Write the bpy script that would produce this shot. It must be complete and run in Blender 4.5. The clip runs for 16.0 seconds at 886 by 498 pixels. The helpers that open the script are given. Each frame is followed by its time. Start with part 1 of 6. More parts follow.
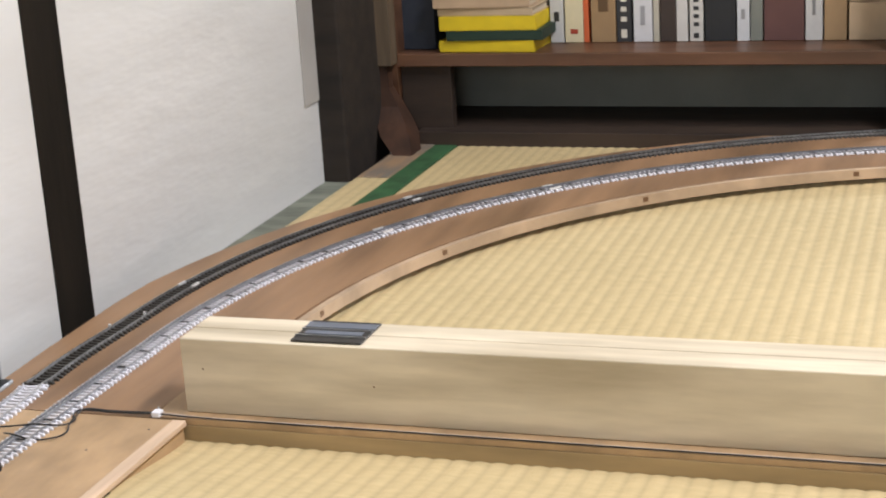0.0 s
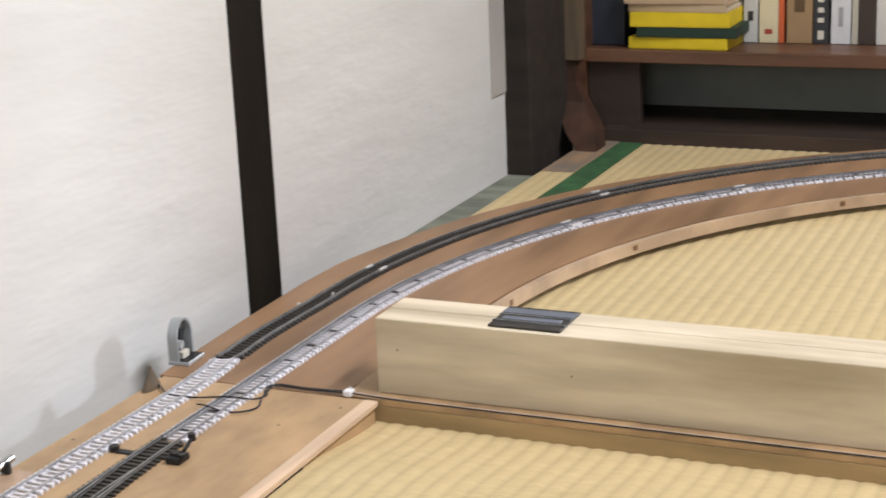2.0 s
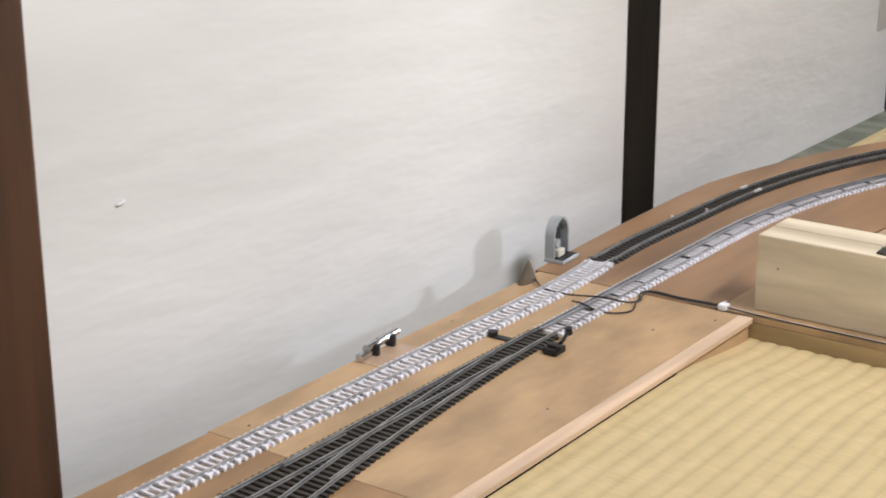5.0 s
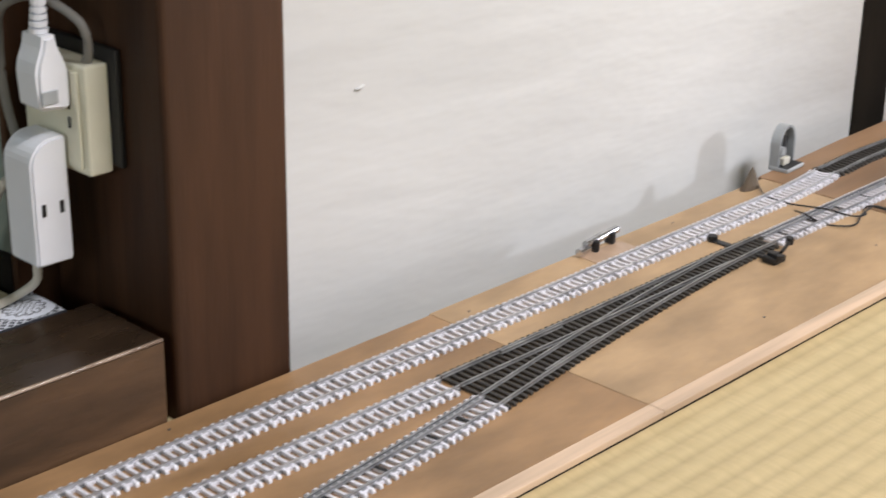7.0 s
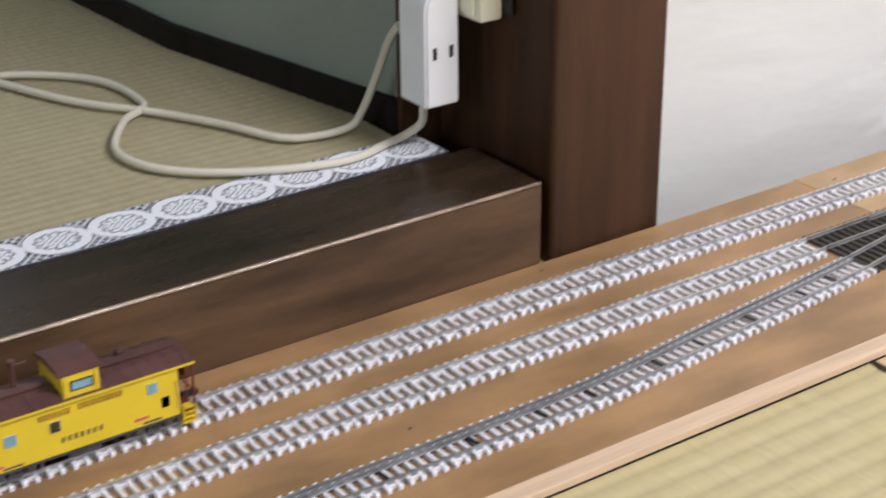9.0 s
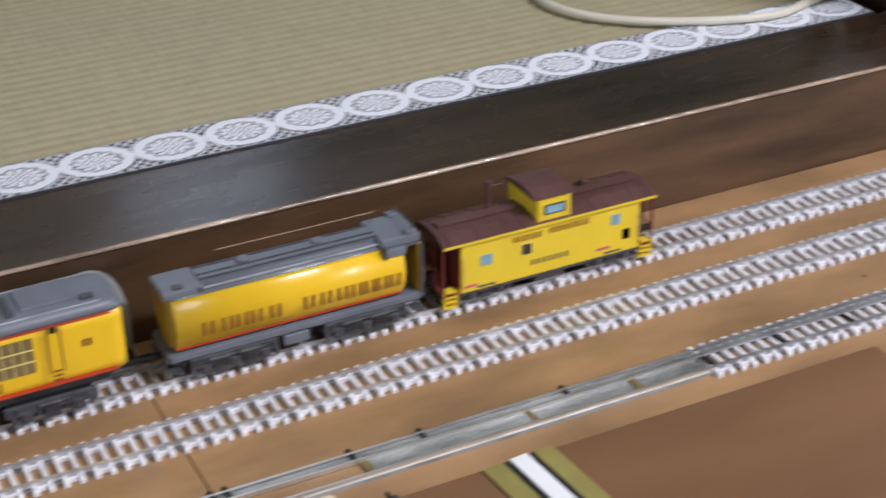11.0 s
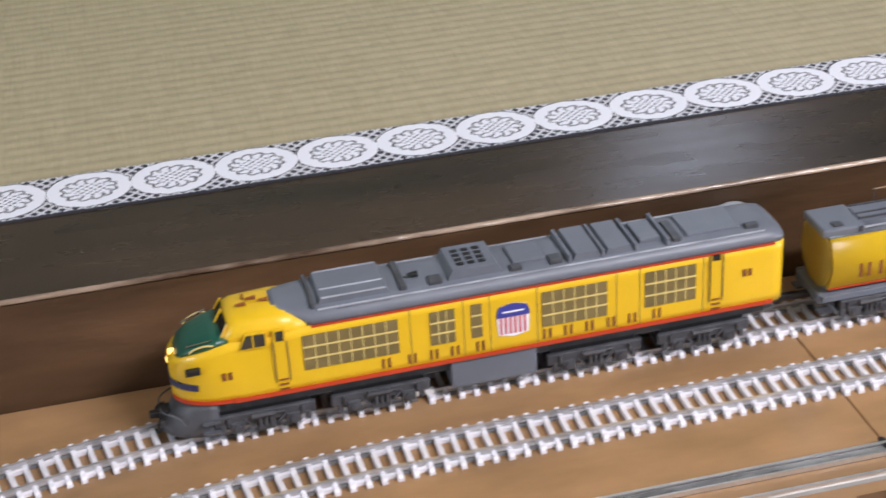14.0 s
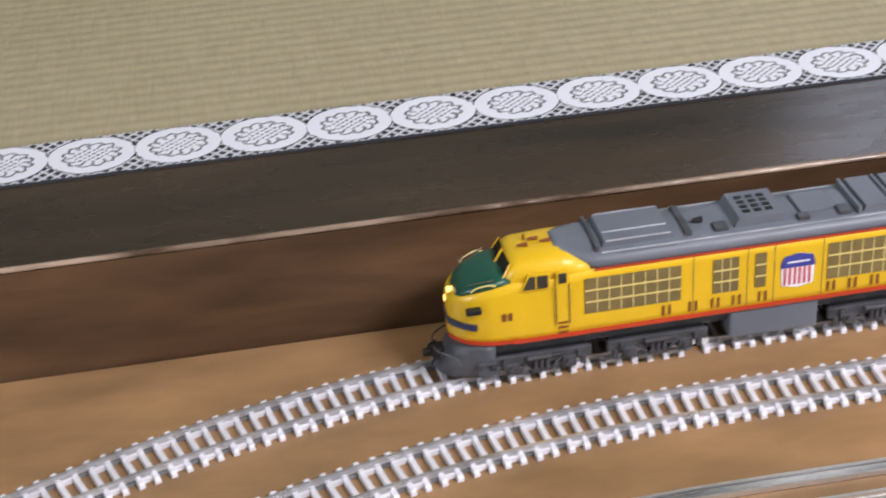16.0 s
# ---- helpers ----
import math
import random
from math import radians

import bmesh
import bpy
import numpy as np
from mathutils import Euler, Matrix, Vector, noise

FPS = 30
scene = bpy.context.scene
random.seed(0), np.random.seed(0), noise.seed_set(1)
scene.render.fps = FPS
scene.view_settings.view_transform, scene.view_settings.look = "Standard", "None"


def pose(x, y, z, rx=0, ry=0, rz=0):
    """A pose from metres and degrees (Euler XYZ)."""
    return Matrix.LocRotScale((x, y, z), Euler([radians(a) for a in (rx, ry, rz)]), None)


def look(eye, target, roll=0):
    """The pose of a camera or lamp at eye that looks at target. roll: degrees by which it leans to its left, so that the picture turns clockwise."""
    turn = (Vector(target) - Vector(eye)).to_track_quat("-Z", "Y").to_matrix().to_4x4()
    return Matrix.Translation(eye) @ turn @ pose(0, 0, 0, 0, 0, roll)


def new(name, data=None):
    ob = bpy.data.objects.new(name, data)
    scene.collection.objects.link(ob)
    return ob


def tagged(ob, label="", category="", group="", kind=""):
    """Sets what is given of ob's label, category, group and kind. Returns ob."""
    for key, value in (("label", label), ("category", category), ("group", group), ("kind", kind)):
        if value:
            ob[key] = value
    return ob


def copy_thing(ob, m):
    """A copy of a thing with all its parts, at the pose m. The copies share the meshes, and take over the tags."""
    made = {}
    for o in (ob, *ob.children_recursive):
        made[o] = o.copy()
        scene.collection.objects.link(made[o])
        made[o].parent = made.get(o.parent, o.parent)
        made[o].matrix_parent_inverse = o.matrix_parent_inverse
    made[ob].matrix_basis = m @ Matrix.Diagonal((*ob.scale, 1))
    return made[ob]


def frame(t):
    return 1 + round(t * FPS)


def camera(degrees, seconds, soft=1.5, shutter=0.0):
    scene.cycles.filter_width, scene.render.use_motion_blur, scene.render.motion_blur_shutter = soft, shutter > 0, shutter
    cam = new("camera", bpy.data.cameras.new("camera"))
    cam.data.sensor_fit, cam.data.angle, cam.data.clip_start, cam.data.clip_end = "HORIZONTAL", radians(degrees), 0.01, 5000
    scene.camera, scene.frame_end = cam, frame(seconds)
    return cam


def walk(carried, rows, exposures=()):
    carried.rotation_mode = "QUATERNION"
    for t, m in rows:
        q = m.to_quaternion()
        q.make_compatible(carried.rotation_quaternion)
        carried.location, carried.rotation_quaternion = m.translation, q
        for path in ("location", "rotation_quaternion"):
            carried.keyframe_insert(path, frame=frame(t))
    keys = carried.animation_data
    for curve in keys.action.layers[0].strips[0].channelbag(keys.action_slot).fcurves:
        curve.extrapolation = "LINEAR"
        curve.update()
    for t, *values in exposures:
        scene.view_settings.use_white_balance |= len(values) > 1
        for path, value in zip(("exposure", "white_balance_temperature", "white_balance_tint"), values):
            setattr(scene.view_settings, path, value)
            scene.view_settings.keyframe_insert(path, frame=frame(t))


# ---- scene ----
cam = camera(30.65, 16.0, soft=1.7, shutter=0.5)
# seconds, x, y, z, pitch, roll, yaw
PATH = [
    (0.0, 0.3030, -0.8094, 0.5174, -16.19, 3.42, -72.31),
    (0.5, 0.3121, -0.7973, 0.5098, -15.42, 3.56, -71.23),
    (1.0, 0.3126, -0.7832, 0.5041, -15.64, 2.83, -69.82),
    (1.5, 0.3126, -0.7738, 0.4980, -15.48, 2.48, -68.52),
    (2.0, 0.3084, -0.7591, 0.4945, -15.65, 2.40, -66.50),
    (2.5, 0.3026, -0.7507, 0.4905, -15.98, 2.37, -64.82),
    (3.0, 0.3023, -0.7419, 0.4846, -16.43, 2.16, -63.23),
    (3.5, 0.3041, -0.7300, 0.4750, -16.63, 1.97, -61.30),
    (4.0, 0.2955, -0.7207, 0.4716, -16.14, 1.72, -58.87),
    (4.2, 0.2897, -0.7182, 0.4701, -16.43, 1.65, -57.74),
    (6.3, 0.2490, -0.7180, 0.4940, -20.58, -1.66, -48.88),
    (6.5, 0.2495, -0.7185, 0.4915, -21.05, -1.38, -47.96),
    (7.0, 0.2440, -0.7165, 0.4880, -21.84, -0.94, -46.00),
    (7.5, 0.2345, -0.7215, 0.4805, -22.22, -0.40, -42.97),
    (8.0, 0.2275, -0.7250, 0.4755, -23.28, 0.22, -39.28),
    (8.2, 0.2212, -0.7231, 0.4717, -23.33, 0.02, -38.13),
    (10.3, 0.0951, -0.6976, 0.4570, -28.32, 1.32, -30.81),
    (10.5, 0.0799, -0.6864, 0.4467, -28.22, 0.68, -29.98),
    (11.0, 0.0517, -0.6693, 0.4366, -28.36, 0.89, -26.90),
    (11.5, 0.0186, -0.6608, 0.4239, -28.69, 0.93, -22.90),
    (12.0, -0.0100, -0.6460, 0.4248, -28.71, 2.21, -20.44),
    (12.5, -0.0299, -0.6372, 0.4262, -29.19, 3.07, -18.64),
    (13.0, -0.0459, -0.6267, 0.4202, -29.01, 3.26, -16.95),
    (13.5, -0.0593, -0.6196, 0.4220, -28.72, 2.94, -15.39),
    (14.0, -0.0774, -0.6088, 0.4174, -29.16, 3.04, -13.71),
    (14.5, -0.0921, -0.6007, 0.4163, -29.67, 3.25, -12.37),
    (15.0, -0.1109, -0.5874, 0.4249, -30.10, 3.13, -11.88),
    (15.5, -0.1347, -0.5851, 0.4141, -29.93, 3.06, -10.73),
    (16.0, -0.1458, -0.5830, 0.4136, -30.89, 3.38, -9.18),]
walk(cam, [(t, pose(x, y, z, 90 + p, r, w)) for t, x, y, z, p, r, w in PATH],
     exposures=[(0.0, -0.32, 6400, 10), (3.5, -0.42, 6450, 10), (8.0, -0.30, 6450, 10), (10.5, -0.14, 6250, 12), (11.5, -0.08, 6200, 13), (12.0, 0.13, 6250, 14), (13.0, 0.08, 6300, 15), (14.0, 0.20, 6350, 15), (16.0, 0.21, 6400, 15)])

# ---- light ----
world = bpy.data.worlds.new("world")
scene.world = world
world.use_nodes = True
world.node_tree.nodes["Background"].inputs[0].default_value = (0.9, 0.95, 1.0, 1)
world.node_tree.nodes["Background"].inputs[1].default_value = 0.05


def area_lamp(name, eye, target, sx, sy, watts, colour):
    data = bpy.data.lights.new(name, "AREA")
    data.shape, data.size, data.size_y, data.energy, data.color = "RECTANGLE", sx, sy, watts, colour
    ob = new(name, data)
    ob.matrix_world = look(eye, target)
    return ob


area_lamp("ceiling_lamp", (1.48, -1.52, 1.95), (1.35, -0.25, 0.2), 1.30, 0.20, 74.0, (0.97, 0.955, 1.0))
area_lamp("side_lamp", (3.75, -1.60, 0.36), (1.1, -0.1, 0.05), 0.18, 0.18, 42.0, (0.86, 0.91, 1.0))

area_lamp("window_lamp", (-2.98, -1.20, 1.25), (0.6, 0.0, 0.1), 1.10, 0.85, 30.0, (0.80, 0.90, 1.0))
area_lamp("alcove_window_lamp", (0.575, 1.055, 0.72), (0.575, 0.0, 0.72), 0.21, 0.50, 1.25, (0.74, 0.84, 1.0))

# ---- materials ----


def material(name, colour, rough=0.6, metal=0.0, vary=0.12, scale=8.0, stretch=(1, 1, 1), bump=0.0, bump_scale=60.0,
             second=None, grain=0.0, rand=0.0, coat=0.0, rough_vary=0.08):
    m = bpy.data.materials.new(name)
    m.use_nodes = True
    nt = m.node_tree
    b = nt.nodes["Principled BSDF"]
    b.inputs["Roughness"].default_value = rough
    b.inputs["Metallic"].default_value = metal
    b.inputs["Coat Weight"].default_value = coat
    tc = nt.nodes.new("ShaderNodeTexCoord")
    mp = nt.nodes.new("ShaderNodeMapping")
    mp.inputs["Scale"].default_value = stretch
    nt.links.new(tc.outputs["Object"], mp.inputs[0])
    n1 = nt.nodes.new("ShaderNodeTexNoise")
    n1.inputs["Scale"].default_value, n1.inputs["Detail"].default_value = scale, 6
    nt.links.new(mp.outputs[0], n1.inputs["Vector"])
    n2 = nt.nodes.new("ShaderNodeTexNoise")
    n2.inputs["Scale"].default_value, n2.inputs["Detail"].default_value = bump_scale, 4
    nt.links.new(mp.outputs[0], n2.inputs["Vector"])
    mix = nt.nodes.new("ShaderNodeMix")
    mix.data_type = "RGBA"
    dark = second or tuple(c * (1 - 2.2 * vary) for c in colour)
    mix.inputs["A"].default_value = (*[max(c, 0.0) for c in dark], 1)
    mix.inputs["B"].default_value = (*[c * (1 + vary) for c in colour], 1)
    ramp = nt.nodes.new("ShaderNodeMapRange")
    ramp.inputs["From Min"].default_value, ramp.inputs["From Max"].default_value = 0.32, 0.66
    nt.links.new(n1.outputs["Fac"], ramp.inputs["Value"])
    nt.links.new(ramp.outputs[0], mix.inputs["Factor"])
    out = mix.outputs["Result"]
    if grain or rand:
        hs = nt.nodes.new("ShaderNodeHueSaturation")
        nt.links.new(out, hs.inputs["Color"])
        val = nt.nodes.new("ShaderNodeMath")
        val.operation = "MULTIPLY_ADD"
        nt.links.new(n2.outputs["Fac"], val.inputs[0])
        val.inputs[1].default_value, val.inputs[2].default_value = 2 * grain, 1 - grain
        last = val.outputs[0]
        if rand:
            oi = nt.nodes.new("ShaderNodeObjectInfo")
            v2 = nt.nodes.new("ShaderNodeMath")
            v2.operation = "MULTIPLY_ADD"
            nt.links.new(oi.outputs["Random"], v2.inputs[0])
            v2.inputs[1].default_value = rand
            nt.links.new(last, v2.inputs[2])
            last = v2.outputs[0]
        nt.links.new(last, hs.inputs["Value"])
        out = hs.outputs[0]
    nt.links.new(out, b.inputs["Base Color"])
    if rough_vary:
        rr = nt.nodes.new("ShaderNodeMapRange")
        rr.inputs["To Min"].default_value, rr.inputs["To Max"].default_value = max(rough - rough_vary, 0.02), min(rough + rough_vary, 1)
        nt.links.new(n2.outputs["Fac"], rr.inputs["Value"])
        nt.links.new(rr.outputs[0], b.inputs["Roughness"])
    if bump:
        bp = nt.nodes.new("ShaderNodeBump")
        bp.inputs["Strength"].default_value, bp.inputs["Distance"].default_value = 1.0, bump
        nt.links.new(n2.outputs["Fac"], bp.inputs["Height"])
        nt.links.new(bp.outputs[0], b.inputs["Normal"])
    return m


PLASTER = material("white plaster", (0.668, 0.662, 0.645), 0.9, vary=0.04, scale=3.0, stretch=(0.8, 1, 2.6), bump=0.0060, bump_scale=4.8)
GREEN_PLASTER = material("grey green plaster", (0.30, 0.345, 0.30), 0.95, vary=0.06, scale=6, bump=0.001, bump_scale=90)
CEILING_M = material("ceiling board", (0.66, 0.62, 0.56), 0.8, vary=0.08, scale=3, stretch=(1, 8, 1))
PLY = material("plywood", (0.356, 0.208, 0.097), 0.44, vary=0.145, scale=17, stretch=(0.7, 1.6, 1), bump=0.0001, bump_scale=90, grain=0.12)
PLY_PALE = material("paler plywood", (0.46, 0.305, 0.165), 0.5, vary=0.13, scale=15, stretch=(0.7, 1.6, 1), bump=0.0001, bump_scale=90, grain=0.11)
PLY_CURVE = material("curved plywood", (0.305, 0.178, 0.094), 0.5, vary=0.18, scale=6, stretch=(0.5, 3, 1), bump=0.0001, bump_scale=60, grain=0.07)
PLY_RED = material("reddish plywood", (0.19, 0.096, 0.044), 0.5, vary=0.12, scale=7, stretch=(0.6, 2, 1), bump=0.0001, bump_scale=70, grain=0.06)
STRIP_WOOD = material("yellowish strip wood", (0.40, 0.285, 0.145), 0.6, vary=0.14, scale=10, stretch=(3, 0.5, 3), grain=0.08)
BATTEN = material("pale cut wood", (0.68, 0.50, 0.35), 0.65, vary=0.1, scale=14, stretch=(0.4, 6, 6), grain=0.05)
LUMBER = material("planed softwood", (0.69, 0.60, 0.45), 0.6, second=(0.48, 0.40, 0.275), vary=0.10, scale=11, stretch=(4, 0.45, 3), bump=0.0001, bump_scale=30, grain=0.08)
DARK_WOOD = material("dark stained wood", (0.058, 0.026, 0.0125), 0.52, vary=0.2, scale=7, stretch=(5, 5, 0.5), bump=0.0002, bump_scale=80, grain=0.12)
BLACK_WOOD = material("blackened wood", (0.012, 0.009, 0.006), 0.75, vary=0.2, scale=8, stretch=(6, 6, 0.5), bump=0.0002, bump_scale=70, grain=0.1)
SHELF_WOOD = material("reddish shelf wood", (0.118, 0.056, 0.030), 0.4, vary=0.22, scale=6, stretch=(4, 0.6, 4), bump=0.0001, grain=0.1)
LEG_WOOD = material("reddish brown leg wood", (0.058, 0.026, 0.014), 0.6, vary=0.2, scale=9, stretch=(4, 4, 0.6), grain=0.1)
LEG_DARK = material("dark corner post wood", (0.022, 0.015, 0.010), 0.85, vary=0.2, scale=9, stretch=(4, 0.6, 4), grain=0.1)
EDGE_WOOD = material("weathered edge wood", (0.12, 0.085, 0.052), 0.7, vary=0.18, scale=10, stretch=(4, 4, 0.5), grain=0.1)
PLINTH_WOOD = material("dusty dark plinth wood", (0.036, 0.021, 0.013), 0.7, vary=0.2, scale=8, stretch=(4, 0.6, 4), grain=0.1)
BEAM_FACE = material("worn brown beam", (0.112, 0.060, 0.029), 0.46, vary=0.25, scale=14, stretch=(0.5, 3, 2.2), bump=0.0005, bump_scale=75, grain=0.22)
BEAM_TOP = material("lacquered beam top", (0.044, 0.027, 0.016), 0.27, vary=0.28, scale=7, stretch=(0.7, 3, 1), bump=0.00012, bump_scale=26, rough_vary=0.10)
# Pale tone covers worn lacquer and part of the edge's specular line.
WORN_GLINT_EDGE = material("worn lacquer edge with glint", (0.29, 0.215, 0.16), 0.22, vary=0.45, scale=60, stretch=(0.35, 1, 1), bump=0.0009, bump_scale=170, second=(0.06, 0.030, 0.016), coat=0.6)
# Flat grey used only for the shadow strip on the north wall.
SHADOW_GREY = material("grey shadow tone", (0.42, 0.40, 0.372), 0.9, vary=0.06, scale=5)
GREEN_CLOTH = material("green cloth border", (0.030, 0.10, 0.034), 0.9, vary=0.15, scale=40, bump=0.0003, bump_scale=500)
SEAM = material("dark brown mat edge", (0.035, 0.024, 0.013), 0.9, vary=0.25, scale=60)
GREEN_SILL = material("faded green grey sill", (0.20, 0.215, 0.17), 0.85, vary=0.16, scale=14, stretch=(3, 1, 1), grain=0.12)
GREY_SILL = material("dusty grey sill", (0.22, 0.20, 0.17), 0.85, vary=0.25, scale=12, stretch=(0.6, 4, 1), bump=0.0003, grain=0.1)
DARK_PANEL = material("dark back panel", (0.26, 0.26, 0.225), 0.85, vary=0.1, scale=5)
TIE_WHITE = material("pale concrete tie", (0.74, 0.735, 0.78), 0.6, vary=0.06, scale=60, rand=0.12, grain=0.04)
TIE_DARK = material("black plastic tie", (0.040, 0.036, 0.031), 0.55, vary=0.15, scale=60, rand=0.2, grain=0.05)
WEB_DARK = material("dark tie web", (0.16, 0.16, 0.17), 0.7, vary=0.1, scale=60)
WEB = material("grey tie web", (0.19, 0.195, 0.20), 0.7, vary=0.1, scale=60)
RAIL_DARK = material("darkened rail", (0.34, 0.34, 0.335), 0.42, metal=0.7, vary=0.15, scale=50)
# Straight rails brighter, three-rail tracks dimmer: differing reflections put into the colour.
RAIL = material("nickel silver rail", (0.52, 0.52, 0.53), 0.30, metal=0.6, vary=0.12, scale=50, rough_vary=0.1)
RAIL_DIMMED = material("nickel rail dimmed for dark reflections", (0.36, 0.365, 0.38), 0.36, metal=0.65, vary=0.12, scale=50, rough_vary=0.1)
JOINER = material("bright bare joiner metal", (0.86, 0.86, 0.85), 0.35, metal=0.35, vary=0.05, scale=60)
RAIL_BRIGHT = material("polished rail", (0.74, 0.73, 0.71), 0.36, metal=0.9, vary=0.05, scale=60)
BROWN_INFILL = material("dusty brown infill", (0.27, 0.175, 0.10), 0.6, vary=0.3, scale=16, stretch=(0.6, 3, 1), second=(0.16, 0.15, 0.13), grain=0.08)
CURVE_BATTEN = material("browned batten wood", (0.50, 0.36, 0.235), 0.6, vary=0.14, scale=14, grain=0.06)
PAVE = material("grey plastic infill", (0.31, 0.318, 0.31), 0.28, vary=0.3, scale=34, stretch=(0.6, 2, 1), grain=0.12, bump=0.0003, bump_scale=120)
YELLOW = material("yellow train paint", (0.83, 0.52, 0.012), 0.33, vary=0.03, scale=30, coat=0.3)
# Train yellow darkened so that the tender's ends look shaded.
YELLOW_SHADED = material("yellow train paint, shaded", (0.42, 0.28, 0.035), 0.6, vary=0.12, scale=40, grain=0.06)
YELLOW2 = material("caboose yellow paint", (0.80, 0.58, 0.03), 0.4, vary=0.03, scale=30, coat=0.2)
GREY_PAINT = material("grey train paint", (0.155, 0.172, 0.205), 0.42, vary=0.06, scale=40, grain=0.04)
GREY_GLOSS = material("glossy grey tank paint", (0.165, 0.18, 0.21), 0.24, vary=0.05, scale=40, coat=0.6)
TRUCK_M = material("dark grey truck casting", (0.072, 0.075, 0.084), 0.42, vary=0.15, scale=120, grain=0.1)
PILOT_M = material("dark grey pilot paint", (0.085, 0.09, 0.102), 0.5, vary=0.15, scale=90, grain=0.08)
BLACK_M = material("matt black plastic", (0.012, 0.012, 0.013), 0.5, vary=0.1, scale=40)
RED_LINE = material("red stripe paint", (0.55, 0.055, 0.015), 0.4, vary=0.03, scale=30)
GREEN_PAINT = material("dark green paint", (0.008, 0.085, 0.055), 0.35, vary=0.05, scale=30, coat=0.3)
GRILLE_M = material("olive brown grille", (0.21, 0.155, 0.055), 0.55, vary=0.1, scale=90, grain=0.06)
GRILLE_BAR = material("pale yellow grille bar", (0.74, 0.60, 0.22), 0.4, vary=0.03, scale=40)
LETTER = material("dark red lettering", (0.24, 0.075, 0.02), 0.5, vary=0.05, scale=40)
SHIELD_BLUE = material("shield blue", (0.05, 0.06, 0.32), 0.4, vary=0.04, scale=40)
WING_BLUE = material("dark blue band paint", (0.03, 0.035, 0.11), 0.4, vary=0.05, scale=40)
# Light grey that paints the specular line on the locomotive's roof folds.
GREY_PALE = material("pale grey highlight tone", (0.36, 0.38, 0.42), 0.35, vary=0.2, scale=60, second=(0.22, 0.24, 0.27))
SHIELD_PINK = material("shield red", (0.62, 0.12, 0.16), 0.4, vary=0.04, scale=40)
WHITE_M = material("white plastic", (0.88, 0.89, 0.93), 0.35, vary=0.02, scale=20)
CREAM_M = material("cream plastic", (0.82, 0.79, 0.62), 0.4, vary=0.03, scale=20)
CABLE_M = material("off white cable", (0.66, 0.62, 0.52), 0.5, vary=0.04, scale=20)
WIRE_PALE = material("pale pinkish wire", (0.60, 0.48, 0.40), 0.5, vary=0.1, scale=30)
GREY_CABLE = material("grey cable", (0.22, 0.21, 0.19), 0.5, vary=0.05, scale=20)
MAROON_ROOF = material("maroon roof", (0.105, 0.047, 0.043), 0.45, vary=0.1, scale=60, grain=0.05)
MAROON_END = material("red maroon end", (0.16, 0.03, 0.025), 0.45, vary=0.1, scale=60)
PALE_BLUE = material("pale blue window", (0.22, 0.40, 0.50), 0.25, vary=0.1, scale=80)
GLASS_DARK = material("dark glazing", (0.06, 0.055, 0.045), 0.12, vary=0.2, scale=60)
CHROME = material("chrome", (0.62, 0.62, 0.64), 0.25, metal=1.0, vary=0.05, scale=40)
GREY_PLASTIC = material("translucent grey plastic", (0.38, 0.40, 0.41), 0.3, vary=0.08, scale=30)
OLIVE = material("olive strip", (0.28, 0.24, 0.07), 0.6, vary=0.1, scale=30, grain=0.05)
TAPE_M = material("cloudy tape", (0.50, 0.35, 0.24), 0.2, vary=0.08, scale=40)
CREAM_BOX = material("cream box plastic", (0.74, 0.66, 0.53), 0.4, vary=0.03, scale=15)


for m in (DARK_WOOD, BLACK_WOOD):
    m.node_tree.nodes["Principled BSDF"].inputs["Specular IOR Level"].default_value = 0.22


def glow(name, colour, strength):
    m = bpy.data.materials.new(name)
    m.use_nodes = True
    b = m.node_tree.nodes["Principled BSDF"]
    b.inputs["Base Color"].default_value = (*colour, 1)
    b.inputs["Emission Color"].default_value = (*colour, 1)
    b.inputs["Emission Strength"].default_value = strength
    return m


HEADLIGHT = glow("headlight", (1.0, 0.62, 0.16), 2.0)


